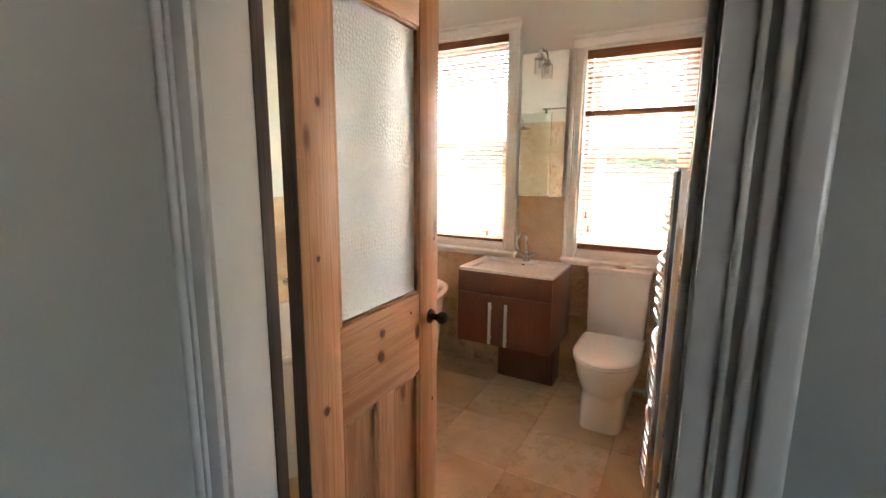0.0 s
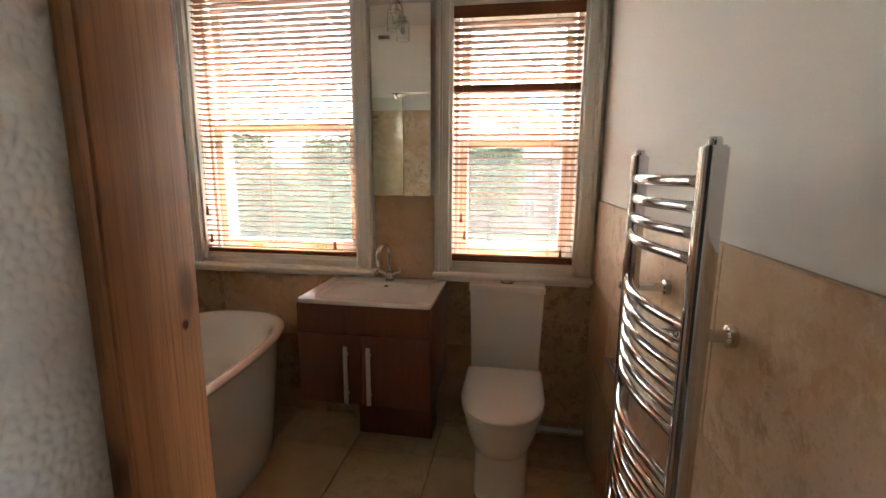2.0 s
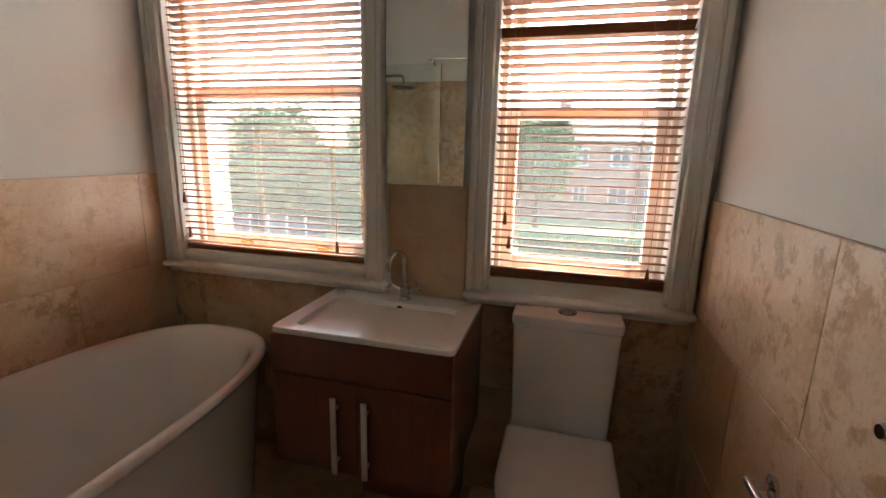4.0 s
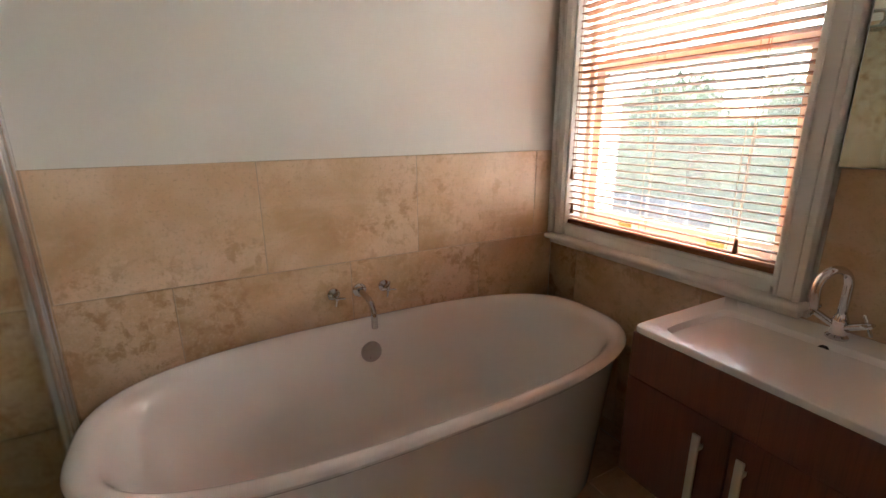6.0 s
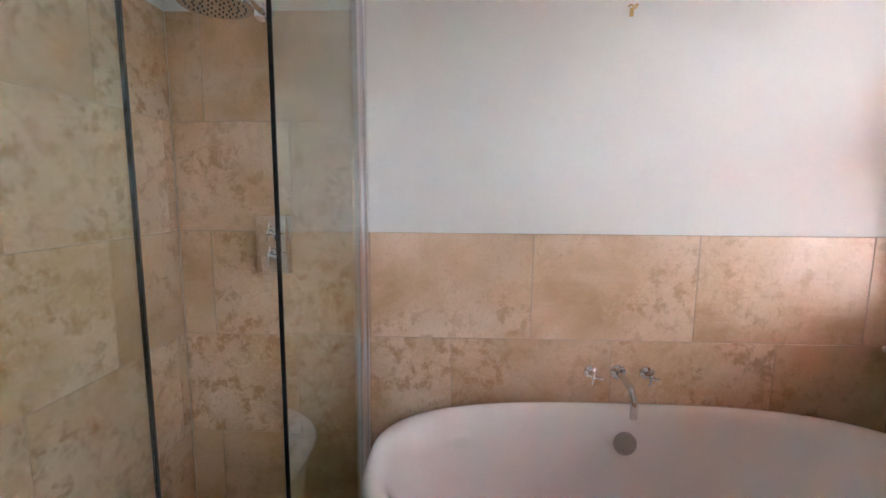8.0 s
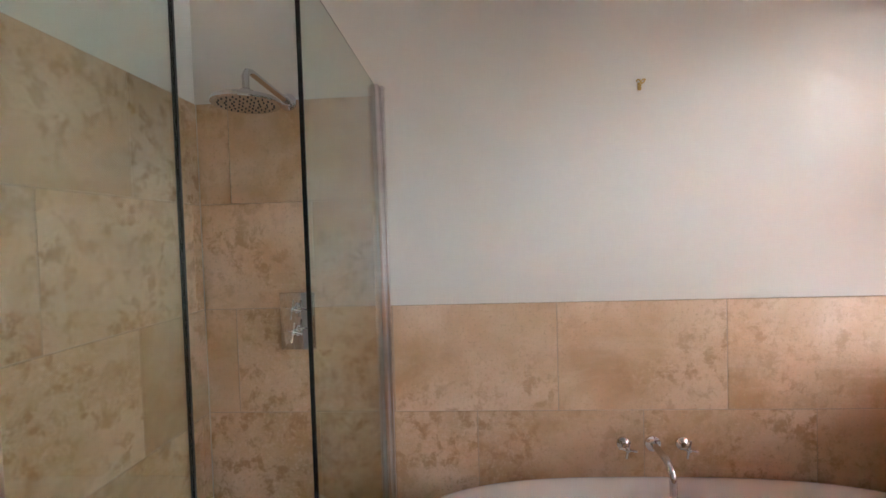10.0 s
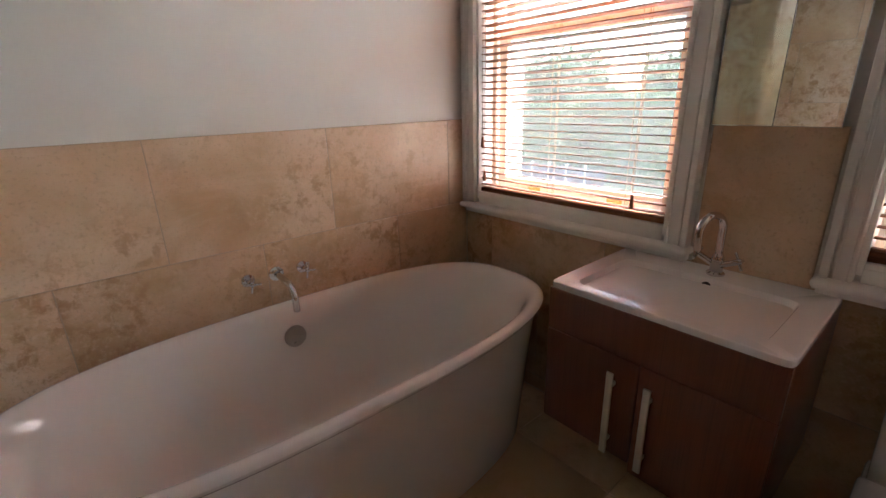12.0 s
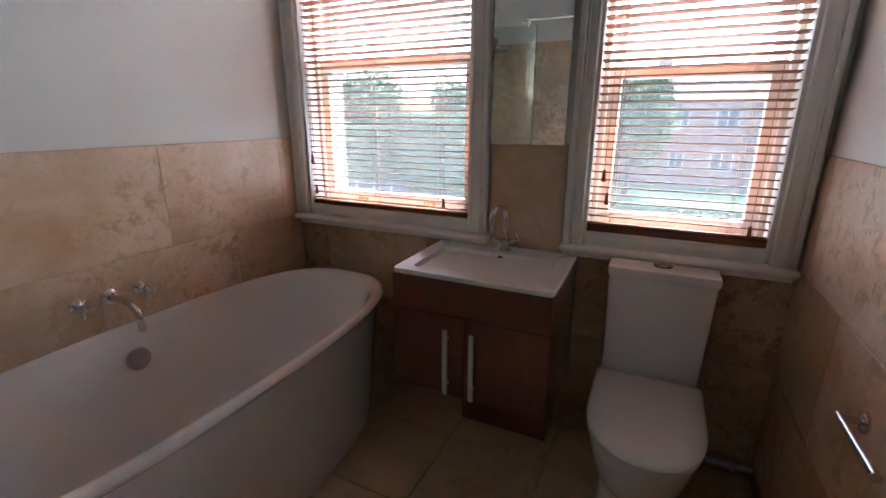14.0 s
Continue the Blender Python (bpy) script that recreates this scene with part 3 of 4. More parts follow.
basin = thing("basin", ((VX0 + VX1) / 2, -0.24, 0.815), "white rectangular ceramic basin on the vanity unit", "basin")
cx, cy = (VX0 + VX1) / 2, -0.2375
n = 80
loops = [rounded(0.300, 0.226, n, cx, cy, 0.816, 24), rounded(0.312, 0.236, n, cx, cy, 0.817, 26), rounded(0.3135, 0.2375, n, cx, cy, 0.824, 26), rounded(0.312, 0.236, n, cx, cy, 0.834, 26),
         rounded(0.309, 0.233, n, cx, cy, 0.8365, 24), rounded(0.250, 0.158, n, cx - 0.005, cy - 0.032, 0.8335, 12), rounded(0.247, 0.155, n, cx - 0.005, cy - 0.032, 0.829, 12),
         rounded(0.235, 0.146, n, cx - 0.005, cy - 0.032, 0.795, 9), rounded(0.205, 0.125, n, cx - 0.005, cy - 0.032, 0.752, 6), rounded(0.11, 0.07, n, cx, cy - 0.03, 0.738, 3), rounded(0.03, 0.03, n, cx, cy - 0.03, 0.733, 2)]
part("bowl", loft(loops), M_CERAMIC, basin)
# no hole is cut: a black disc carries the shade inside it
part("overflow_disc", lathe([(0.0135, -0.004), (0.0135, 0.003), (0.011, 0.004), (0.0, 0.002)], (1.203, -0.1205, 0.8105), (0, -0.967, 0.256), 20), M_DARK, basin)
part("waste", lathe([(0.022, 0.0), (0.022, 0.003), (0.0, 0.005)], (cx, cy - 0.03, 0.7335), n=20), M_CHROME, basin)

tap = thing("basin_tap", (1.205, -0.062, 0.835), "chrome swan-neck basin mixer with two cross handles", "tap")
TX, TY, TZ = 1.205, -0.062, 0.834
part("body", lathe([(0.026, 0), (0.026, 0.006), (0.019, 0.012), (0.017, 0.04), (0.019, 0.052), (0.014, 0.064), (0.0115, 0.07)], (TX, TY, TZ), n=24), M_CHROME, tap)
R = 0.052
dx, dy = -0.30, -0.954
pts = [(TX, TY, TZ + 0.06), (TX, TY, TZ + 0.10), (TX, TY, TZ + 0.145)]
pts += [(TX + dx * R * (1 - math.cos(a)), TY + dy * R * (1 - math.cos(a)), TZ + 0.145 + R * math.sin(a)) for a in [math.pi * i / 12 for i in range(1, 14)]]
e = pts[-1]
pts.append((e[0] - dx * 0.004, e[1] - dy * 0.004, e[2] - 0.035))
part("spout", tube(pts, 0.0112, 16), M_CHROME, tap)
for s in (-1, 1):
    a = Vector((s * 0.88, -0.10, 0.46)).normalized()
    o = Vector((TX, TY, TZ + 0.028))
    bm = tube([o + a * 0.008, o + a * 0.058], 0.0095, 14)
    part("handle", cross_tap(bm, o + a * 0.066, a, 0.029), M_CHROME, tap)

# ---------- mirror and its lamp ----------
mir = thing("wall_mirror", (1.26, -0.006, 1.28), "tall frameless wall mirror hung between the windows", "mirror")
part("backing", slab(1.116, 1.407, -0.008, 0.011, 1.290, 2.208, 0.001), M_DARK, mir)
mb = slab(1.106, 1.417, -0.0145, -0.0085, 1.281, 2.218, 0.0025, 1)
part("mirror_glass", mb, M_MIRROR, mir, smooth=0)
lamp = thing("mirror_lamp", (1.255, -0.03, 2.21), "small chrome mirror lamp with a clear glass shade", "lamp")
bm = slab(1.238, 1.272, -0.030, 0.002, 2.2185, 2.234, 0.003)
tube([(1.255, -0.028, 2.226), (1.255, -0.062, 2.228), (1.255, -0.088, 2.215), (1.255, -0.095, 2.19)], 0.006, 10, bm)
part("arm", bm, M_CHROME, lamp)
part("holder", lathe([(0.010, 0.035), (0.019, 0.028), (0.021, 0.0), (0.019, -0.004)], (1.255, -0.095, 2.155), n=20), M_CHROME, lamp)
part("shade", lathe([(0.022, 0.09), (0.034, 0.088), (0.036, 0.0), (0.034, 0.0), (0.032, 0.084), (0.022, 0.086)], (1.255, -0.095, 2.068), n=28), M_SHADE, lamp)
part("bulb", lathe([(0.004, 0.05), (0.010, 0.045), (0.012, 0.02), (0.008, 0.004), (0.0, 0.0)], (1.255, -0.095, 2.098), n=16), M_SHADE, lamp)

# ---------- toilet ----------
wc = thing("toilet", (1.826, -0.35, 0), "white close-coupled toilet with its lid down", "toilet")
WX = 1.826


def dee(w, front, back, z, n=48, e=2.15):
    """A D outline: square at the back, rounded in front."""
    pts = []
    length = back - front
    rest = length * 0.52
    for i in range(n):
        a = math.pi + math.pi * i / (n - 1)
        c, s = math.cos(a), math.sin(a)
        pts.append((WX + w * math.copysign(abs(c) ** (2 / e), c), front + rest + rest * math.copysign(abs(s) ** (2 / e), s), z))
    r = 0.02
    pts += [(WX + w, back - r, z), (WX + w * 0.99, back - r * 0.3, z), (WX + w - r, back, z), (WX - w + r, back, z), (WX - w * 0.99, back - r * 0.3, z), (WX - w, back - r, z)]
    return pts


pan = [(0.0, 0.122, -0.572, 5.0), (0.010, 0.124, -0.575, 5.0), (0.10, 0.121, -0.572, 5.0), (0.185, 0.121, -0.572, 4.6), (0.206, 0.125, -0.578, 3.6), (0.219, 0.132, -0.592, 2.9), (0.240, 0.147, -0.613, 2.5), (0.27, 0.161, -0.631, 2.3),
       (0.31, 0.173, -0.647, 2.2), (0.35, 0.179, -0.657, 2.15), (0.388, 0.180, -0.661, 2.15), (0.396, 0.177, -0.658, 2.15)]
part("pan", loft([dee(w, f, -0.02, z, 48, e) for z, w, f, e in pan]), M_CERAMIC, wc)
part("seat", loft([dee(0.180, -0.664, -0.165, 0.397), dee(0.184, -0.669, -0.165, 0.400), dee(0.184, -0.669, -0.165, 0.411), dee(0.181, -0.666, -0.165, 0.414)]), M_SEAT, wc)
lid = [(0.4150, 0.181, -0.668), (0.418, 0.185, -0.673), (0.424, 0.186, -0.674), (0.431, 0.183, -0.671), (0.438, 0.174, -0.661), (0.444, 0.158, -0.643), (0.449, 0.13, -0.61), (0.452, 0.09, -0.56), (0.453, 0.04, -0.5)]
part("lid", loft([dee(w, f, -0.162 - (0 if i < 4 else 0.01 * (i - 3)), z) for i, (z, w, f) in enumerate(lid)]), M_SEAT, wc)
n = 64
cyc = -0.08
cist = [(0.397, 0.165, 0.068), (0.405, 0.170, 0.071), (0.60, 0.176, 0.073), (0.818, 0.182, 0.074)]
part("cistern", loft([rounded(w, l, n, WX, cyc, z, 14) for z, w, l in cist]), M_CERAMIC, wc)
cl = [(0.820, 0.183, 0.075), (0.822, 0.188, 0.078), (0.846, 0.189, 0.0785), (0.853, 0.186, 0.076), (0.8565, 0.178, 0.068), (0.8575, 0.10, 0.03)]
part("cistern_lid", loft([rounded(w, l, n, WX, cyc, z, 14) for z, w, l in cl]), M_CERAMIC, wc)
part("button_seal", lathe([(0.033, 0.0), (0.033, 0.0022), (0.0, 0.0024)], (WX, cyc, 0.857), n=28), M_DARK, wc)
bm = lathe([(0.029, 0.0), (0.029, 0.003), (0.026, 0.0055), (0.023, 0.004), (0.0, 0.005)], (WX, cyc, 0.8575), n=28)
slab(WX - 0.001, WX + 0.001, cyc - 0.02, cyc + 0.02, 0.8615, 0.8628, bm=bm)
part("flush_button", bm, M_CHROME, wc, "round chrome dual flush button")

pipe = thing("waste_pipe", (2.09, -0.03, 0.045), "white plastic pipe along the skirting beside the toilet", "pipe")
part("pipe", tube([(1.94, -0.030, 0.045), (2.2, -0.030, 0.045), (2.248, -0.030, 0.045)], 0.014, 14), M_SEAT, pipe)
for x in (2.02, 2.18):
    part("clip", slab(x - 0.008, x + 0.008, -0.047, -0.001, 0.028, 0.062, 0.003), M_SEAT, pipe)

# ---------- towel rail ----------
rail = thing("towel_rail", (2.14, -1.38, 0.35), "curved chrome ladder towel rail on the tiled wall", "towel rail")
RX, RY0, RY1 = 2.138, -1.578, -1.178
for y in (RY0, RY1):
    bm = loft([[(RX + p[0], y + p[1], z) for p in rounded(0.019, 0.0155, 24, e=3.0)] for z in (0.355, 1.447)])
    bmesh.ops.bevel(bm, geom=[e for e in bm.edges if abs(e.verts[0].co.z - e.verts[1].co.z) < 1e-6], offset=0.003, segments=2, affect="EDGES")
    up = part("upright", bm, M_CHROME, rail)
    part("end_cap", lathe([(0.010, 0.0), (0.010, 0.010), (0.008, 0.013)], (RX, y, 1.446), n=16), M_CHROME, up)
bend = [i / 12 for i in range(13)]
bm = tube([(RX - 0.002 - 0.036 * math.sin(math.pi * f), RY0 + (RY1 - RY0) * f, 0) for f in bend], 0.0105, 14)
bmesh.ops.translate(bm, verts=bm.verts[:], vec=(-RX, -(RY0 + RY1) / 2, 0))
rung = bpy.data.meshes.new("rung")
bm.to_mesh(rung)
bm.free()
rung.materials.append(M_CHROME)
for p in rung.polygons:
    p.use_smooth = True
levels = [1.395, 1.355, 1.315, 1.275] + [1.165 - 0.037 * i for i in range(6)] + [0.885 - 0.037 * i for i in range(6)] + [0.605 - 0.037 * i for i in range(6)]
for z in levels:
    shared("rung", rung, rail, (RX, (RY0 + RY1) / 2, z))
for y in (RY0 + 0.115, RY1 + 0.065):
    for z in (1.12, 0.385):
        bm = lathe([(0.020, 0.0), (0.020, 0.014), (0.012, 0.018), (0.011, 0.075), (0.015, 0.08), (0.015, 0.10), (0.008, 0.122)], (XR, y, z), (-1, 0, 0), 20)
        part("bracket", bm, M_CHROME, rail)

# ---------- toilet roll holder ----------
holder = thing("toilet_roll_holder", (2.25, -0.70, 0.745), "chrome toilet roll holder with one open bar", "toilet roll holder")
part("rose", lathe([(0.025, 0.0), (0.025, 0.007), (0.021, 0.010), (0.009, 0.012), (0.009, 0.046)], (XR, -0.695, 0.738), (-1, 0, 0), 24), M_CHROME, holder)
part("bar", tube([(2.204, -0.682, 0.738), (2.204, -0.70, 0.738), (2.204, -0.885, 0.738), (2.204, -0.893, 0.738)], [0.008, 0.0095, 0.0095, 0.0115], 16), M_CHROME, holder)

# ---------- light pull ----------
pull = thing("light_pull", (2.173, -1.955, H), "hanging light cord with a turned wooden pull", "light pull")
part("cord", tube([(2.173, -1.955, H), (2.173, -1.955, 1.38)], 0.0006, 6), M_SEAT, pull)
part("ceiling_switch", lathe([(0.038, -0.03), (0.044, -0.02), (0.045, 0.0)], (2.173, -1.955, H), n=24), M_PLASTIC, pull)
part("handle", lathe([(0.0015, 0.075), (0.003, 0.072), (0.004, 0.06), (0.0052, 0.012), (0.0044, 0.002), (0.0, 0.0)], (2.173, -1.955, 1.308), n=16), M_PULL, pull)

# ---------- shower ----------
tray = thing("shower_tray", (0.66, -2.36, 0), "white low shower tray", "shower tray")
bm = slab(XL + 0.002, XP - 0.002, YS + 0.002, YG + 0.045, 0.0, 0.115, 0.012, 3)
part("rim", bm, M_ACRYLIC, tray)
part("drain", lathe([(0.055, 0.0), (0.055, 0.004), (0.045, 0.008), (0.0, 0.009)], (1.0, -2.36, 0.115), n=28), M_CHROME, tray)


def screen(name, x0, x1, post, label):
    s = thing(name, ((x0 + x1) / 2, YG, 0.115), label, "shower screen", "glass panels of the shower")
    pane = part("pane", slab(x0, x1, YG - 0.004, YG + 0.004, 0.125, 2.10), M_SCREEN, s, smooth=0)
    pane.visible_shadow = False
    edge = x1 if post < x1 else x0
    part("edge", slab(edge - 0.0015, edge + 0.0025, YG - 0.0045, YG + 0.0045, 0.125, 2.10), M_SEAL, s, "dark polished glass edge", smooth=0)
    sgn = 1 if post < x1 else -1
    lo, hi = sorted((post, post + sgn * 0.046))
    m = slab(lo, hi, YG - 0.018, YG + 0.018, 0.116, 2.104, 0.003)
    lo, hi = sorted((post, post + sgn * 0.022))
    slab(lo, hi, YG + 0.014, YG + 0.032, 0.116, 2.104, 0.003, bm=m)
    part("wall_profile", m, M_BRIGHT, s, "polished metal wall channel")
    lo, hi = sorted((post + sgn * 0.034, edge))
    part("sill_channel", slab(lo, hi, YG - 0.009, YG + 0.009, 0.116, 0.135, 0.002), M_CHROME, s)
    return s


screen("shower_screen", 0.030, 0.765, XL, "clear glass shower panel fixed to the tiled wall")
screen("shower_screen", 1.165, XP - 0.02, XP, "clear narrow glass shower panel beside the entrance")
# added out of view, in glass, so that light reaches the door's back
side = thing("shower_screen", (XP + 0.01, (YD + YG) / 2, 0.115), "unseen clear side panel, added to let daylight reach the door", "shower screen", "glass panels of the shower")
pane = part("pane", slab(XP + 0.006, XP + 0.014, YD + 0.004, YG - 0.006, 0.004, 2.10), M_SCREEN, side, smooth=0)
pane.visible_shadow = False
part("wall_profile", slab(XP + 0.001, XP + 0.019, YD + 0.001, YD + 0.024, 0.002, 2.104, 0.003), M_BRIGHT, side, "polished metal wall channel")
part("corner_post", slab(XP - 0.002, XP + 0.022, YG - 0.018, YG + 0.018, 0.002, 2.104, 0.003), M_BRIGHT, side, "polished metal corner post")
bar = thing("brace_bar", (1.0, YG, 2.13), "chrome brace bar above the shower entrance", "rail")
part("bar", tube([(0.66, YG, 2.135), (XP + 0.0, YG, 2.135)], 0.008, 14), M_CHROME, bar)
for x in (0.70, 1.22):
    part("clamp", slab(x - 0.014, x + 0.014, YG - 0.013, YG + 0.013, 2.085, 2.146, 0.003), M_CHROME, bar)

head = thing("rain_shower", (0, -2.336, 2.07), "large round chrome rain shower head on a wall arm", "shower head")
bm = lathe([(0.032, 0.0), (0.032, 0.006), (0.024, 0.012), (0.013, 0.014)], (XL, -2.336, 2.065), (1, 0, 0), 24)
tube([(0.0, -2.336, 2.065), (0.10, -2.336, 2.068), (0.25, -2.336, 2.073), (0.285, -2.336, 2.074), (0.312, -2.336, 2.068), (0.325, -2.336, 2.05), (0.325, -2.336, 2.005)], 0.011, 14, bm)
part("arm", bm, M_CHROME, head)
bm = lathe([(0.012, 0.05), (0.020, 0.045), (0.028, 0.03), (0.050, 0.026), (0.098, 0.016), (0.1015, 0.009), (0.1015, 0.003), (0.098, 0.0), (0.0, 0.0)], (0.325, -2.336, 1.962), n=48)
plate = part("rose", bm, M_CHROME, head)
bm = bmesh.new()
for ring, count in ((0.02, 6), (0.04, 12), (0.06, 18), (0.08, 24)):
    for i in range(count):
        a = 2 * math.pi * i / count
        lathe([(0.0028, 0.0), (0.002, -0.003)], (0.325 + ring * math.cos(a), -2.336 + ring * math.sin(a), 1.9622), n=6, bm=bm)
part("nozzles", bm, M_DARK, plate)

valve = thing("shower_valve", (0, -2.31, 1.24), "square chrome shower valve plate with two cross handles", "shower valve")
part("plate", slab(XL, 0.008, -2.400, -2.268, 1.125, 1.345, 0.004), M_CHROME, valve)
for z in (1.285, 1.20):
    bm = lathe([(0.022, 0.0), (0.020, 0.012), (0.011, 0.016), (0.011, 0.04)], (0.008, -2.334, z), (1, 0, 0), 20)
    part("handle", cross_tap(bm, (0.052, -2.334, z), (1, 0, 0), 0.038), M_CHROME, valve)

hook = thing("wall_hook", (0, -1.035, 2.07), "tiny brass hook screwed into the wall", "hook")
bm = tube([(-PL, -1.028, 2.085), (0.004, -1.028, 2.085), (0.016, -1.026, 2.080), (0.018, -1.030, 2.072), (0.012, -1.034, 2.068)], 0.0028, 8)
tube([(-PL, -1.046, 2.085), (0.004, -1.046, 2.085), (0.016, -1.046, 2.080), (0.018, -1.042, 2.072), (0.012, -1.038, 2.066)], 0.0028, 8, bm)
slab(-PL, -PL + 0.004, -1.043, -1.030, 2.050, 2.078, 0.001, bm=bm)
part("hook_body", bm, M_BRASS, hook)

vent = thing("wall_vent", (0.38, YS, 2.84), "small grey louvred vent high on the wall", "vent")
part("frame", slab(0.31, 0.45, YS - PL, YS - 0.002, 2.81, 2.87, 0.002), M_STEEL, vent)
for z in (2.823, 2.836, 2.849):
    part("slat", slab(0.318, 0.442, YS - 0.002, YS + 0.006, z, z + 0.006, 0.001), M_SEAL, vent)


# ---------- the pine door and its frame ----------
frame_ob = thing("door_frame", ((HX0 + HX1) / 2, YD, 0), "painted door lining and moulded casing of the bathroom doorway", "door frame", "", "structure")
bm = slab(HX0 - 0.03, HX0, YH, YD, 0, DOORH, 0.002)
part("door_stop", slab(HX0, HX0 + 0.004, YH + 0.088, YD - 0.001, 0, DOORH - 0.012, 0.003), M_EDGE, frame_ob, "thin dark door stop")
part("jamb", bm, M_CREAM, frame_ob)
bm = slab(HX1, HX1 + 0.03, YHR, YDR, 0, DOORH, 0.002)
slab(HX1 - 0.010, HX1, YHR + 0.006, YDR - 0.030, 0, DOORH - 0.012, 0.003, bm=bm)
part("jamb", bm, M_HALLWOOD, frame_ob)
bm = slab(HX0, HX1, YHR, YDR, DOORH, DOORH + 0.03, 0.002)
part("head", bm, M_GLOSSWOOD, frame_ob)


def door_casing(a, b, y, out, sgn):
    """An upright of the casing; out: the side that carries the heavy moulding."""
    def lift(d):
        return sorted((y, y + sgn * d))
    m = slab(a, b, *lift(0.016), 0, DOORH + 0.09, 0.003)
    e, s = (a, 1) if out == "low" else (b, -1)
    for o, w, d in ((0.0, 0.030, 0.034), (0.034, 0.014, 0.026), (0.056, 0.008, 0.021)):
        lo, hi = sorted((e + s * o, e + s * (o + w)))
        slab(lo, hi, *lift(d), 0, DOORH + 0.09, 0.007 if w > 0.02 else 0.003, 3, bm=m)
    return m


bm = slab(HX0 - 0.075, HX0 - 0.004, YH - 0.016, YH - 0.004, 0, DOORH + 0.09, 0.003)
slab(HX0 - 0.075, HX0 - 0.050, YH - 0.030, YH - 0.014, 0, DOORH + 0.09, 0.007, 3, bm=bm)
slab(HX0 - 0.046, HX0 - 0.036, YH - 0.023, YH - 0.014, 0, DOORH + 0.09, 0.003, bm=bm)
part("casing", bm, M_HALLWOOD, frame_ob)
part("casing", door_casing(HX1 + 0.004, HX1 + 0.096, YHR - 0.004, "high", -1), M_HALLWOOD, frame_ob)
part("casing_head", slab(HX0 - 0.034, HX1 + 0.096, YHR - 0.034, YHR - 0.004, DOORH + 0.09, DOORH + 0.12, 0.006), M_HALLWOOD, frame_ob)
part("casing_head", slab(HX0 - 0.004, HX1 + 0.004, YHR - 0.02, YHR - 0.004, DOORH + 0.004, DOORH + 0.09, 0.004), M_HALLWOOD, frame_ob)
part("casing", slab(HX1 + 0.004, XR - 0.001, YDR, YDR + 0.012, 0, DOORH + 0.07, 0.004), M_GLOSSWOOD, frame_ob)

# door: local y runs from the hinge to the free edge, local x is its thickness
door = thing("door_1", (1.538, -2.424, 0.008), "half-open stripped pine door with a hammered glass panel", "door", "", "structure")
door.rotation_euler = (0, 0, math.atan2(1.538 - 1.522, 2.424 - 1.875))
DW, DT, DH = 0.549, 0.036, 1.96
st = 0.106


def doorpart(name, bm, mat, parent=None, label="", smooth=35):
    return part(name, bm, mat, parent or door, label, True, smooth)


doorpart("stile", slab(-DT, 0, 0.002, st, 0, DH, 0.003), M_PINE)
doorpart("stile", slab(-DT, 0, DW - st, DW, 0, DH, 0.003), M_PINE)
doorpart("hinge_edge", slab(-DT + 0.001, -0.001, -0.001, 0.002, 0, DH), M_EDGE, None, "thin dark door edge")
GZ0, GZ1, PZ = 1.095, 1.795, 0.865
doorpart("top_rail", slab(-DT + 0.0008, -0.0008, st, DW - st, GZ1, DH, 0.002), M_PINE_X)
doorpart("lock_rail", slab(-DT + 0.0008, -0.0008, st, DW - st, PZ, GZ0, 0.002), M_PINE_X)
doorpart("bottom_rail", slab(-DT + 0.0008, -0.0008, st, DW - st, 0, 0.20, 0.002), M_PINE_X)
doorpart("muntin", slab(-DT + 0.0008, -0.0008, DW / 2 - 0.035, DW / 2 + 0.035, 0.20, PZ, 0.002), M_PINE)
for a, b in ((st, DW / 2 - 0.035), (DW / 2 + 0.035, DW - st)):
    doorpart("panel", slab(-DT / 2 - 0.005, -DT / 2 + 0.005, a, b, 0.20, PZ), M_PINE)
    m = slab(-0.013, -0.003, a, a + 0.014, 0.20, PZ, 0.004)
    slab(-0.013, -0.003, b - 0.014, b, 0.20, PZ, 0.004, bm=m)
    slab(-0.013, -0.003, a + 0.014, b - 0.014, PZ - 0.014, PZ, 0.004, bm=m)
    slab(-0.013, -0.003, a + 0.014, b - 0.014, 0.20, 0.214, 0.004, bm=m)
    doorpart("panel_moulding", m, M_PINE)
m = slab(-0.014, -0.002, st, st + 0.010, GZ0, GZ1, 0.003)
slab(-0.014, -0.002, DW - st - 0.010, DW - st, GZ0, GZ1, 0.003, bm=m)
slab(-0.014, -0.002, st + 0.01, DW - st - 0.01, GZ1 - 0.010, GZ1, 0.003, bm=m)
slab(-0.014, -0.002, st + 0.01, DW - st - 0.01, GZ0, GZ0 + 0.010, 0.003, bm=m)
doorpart("glazing_bead", m, M_PINE)


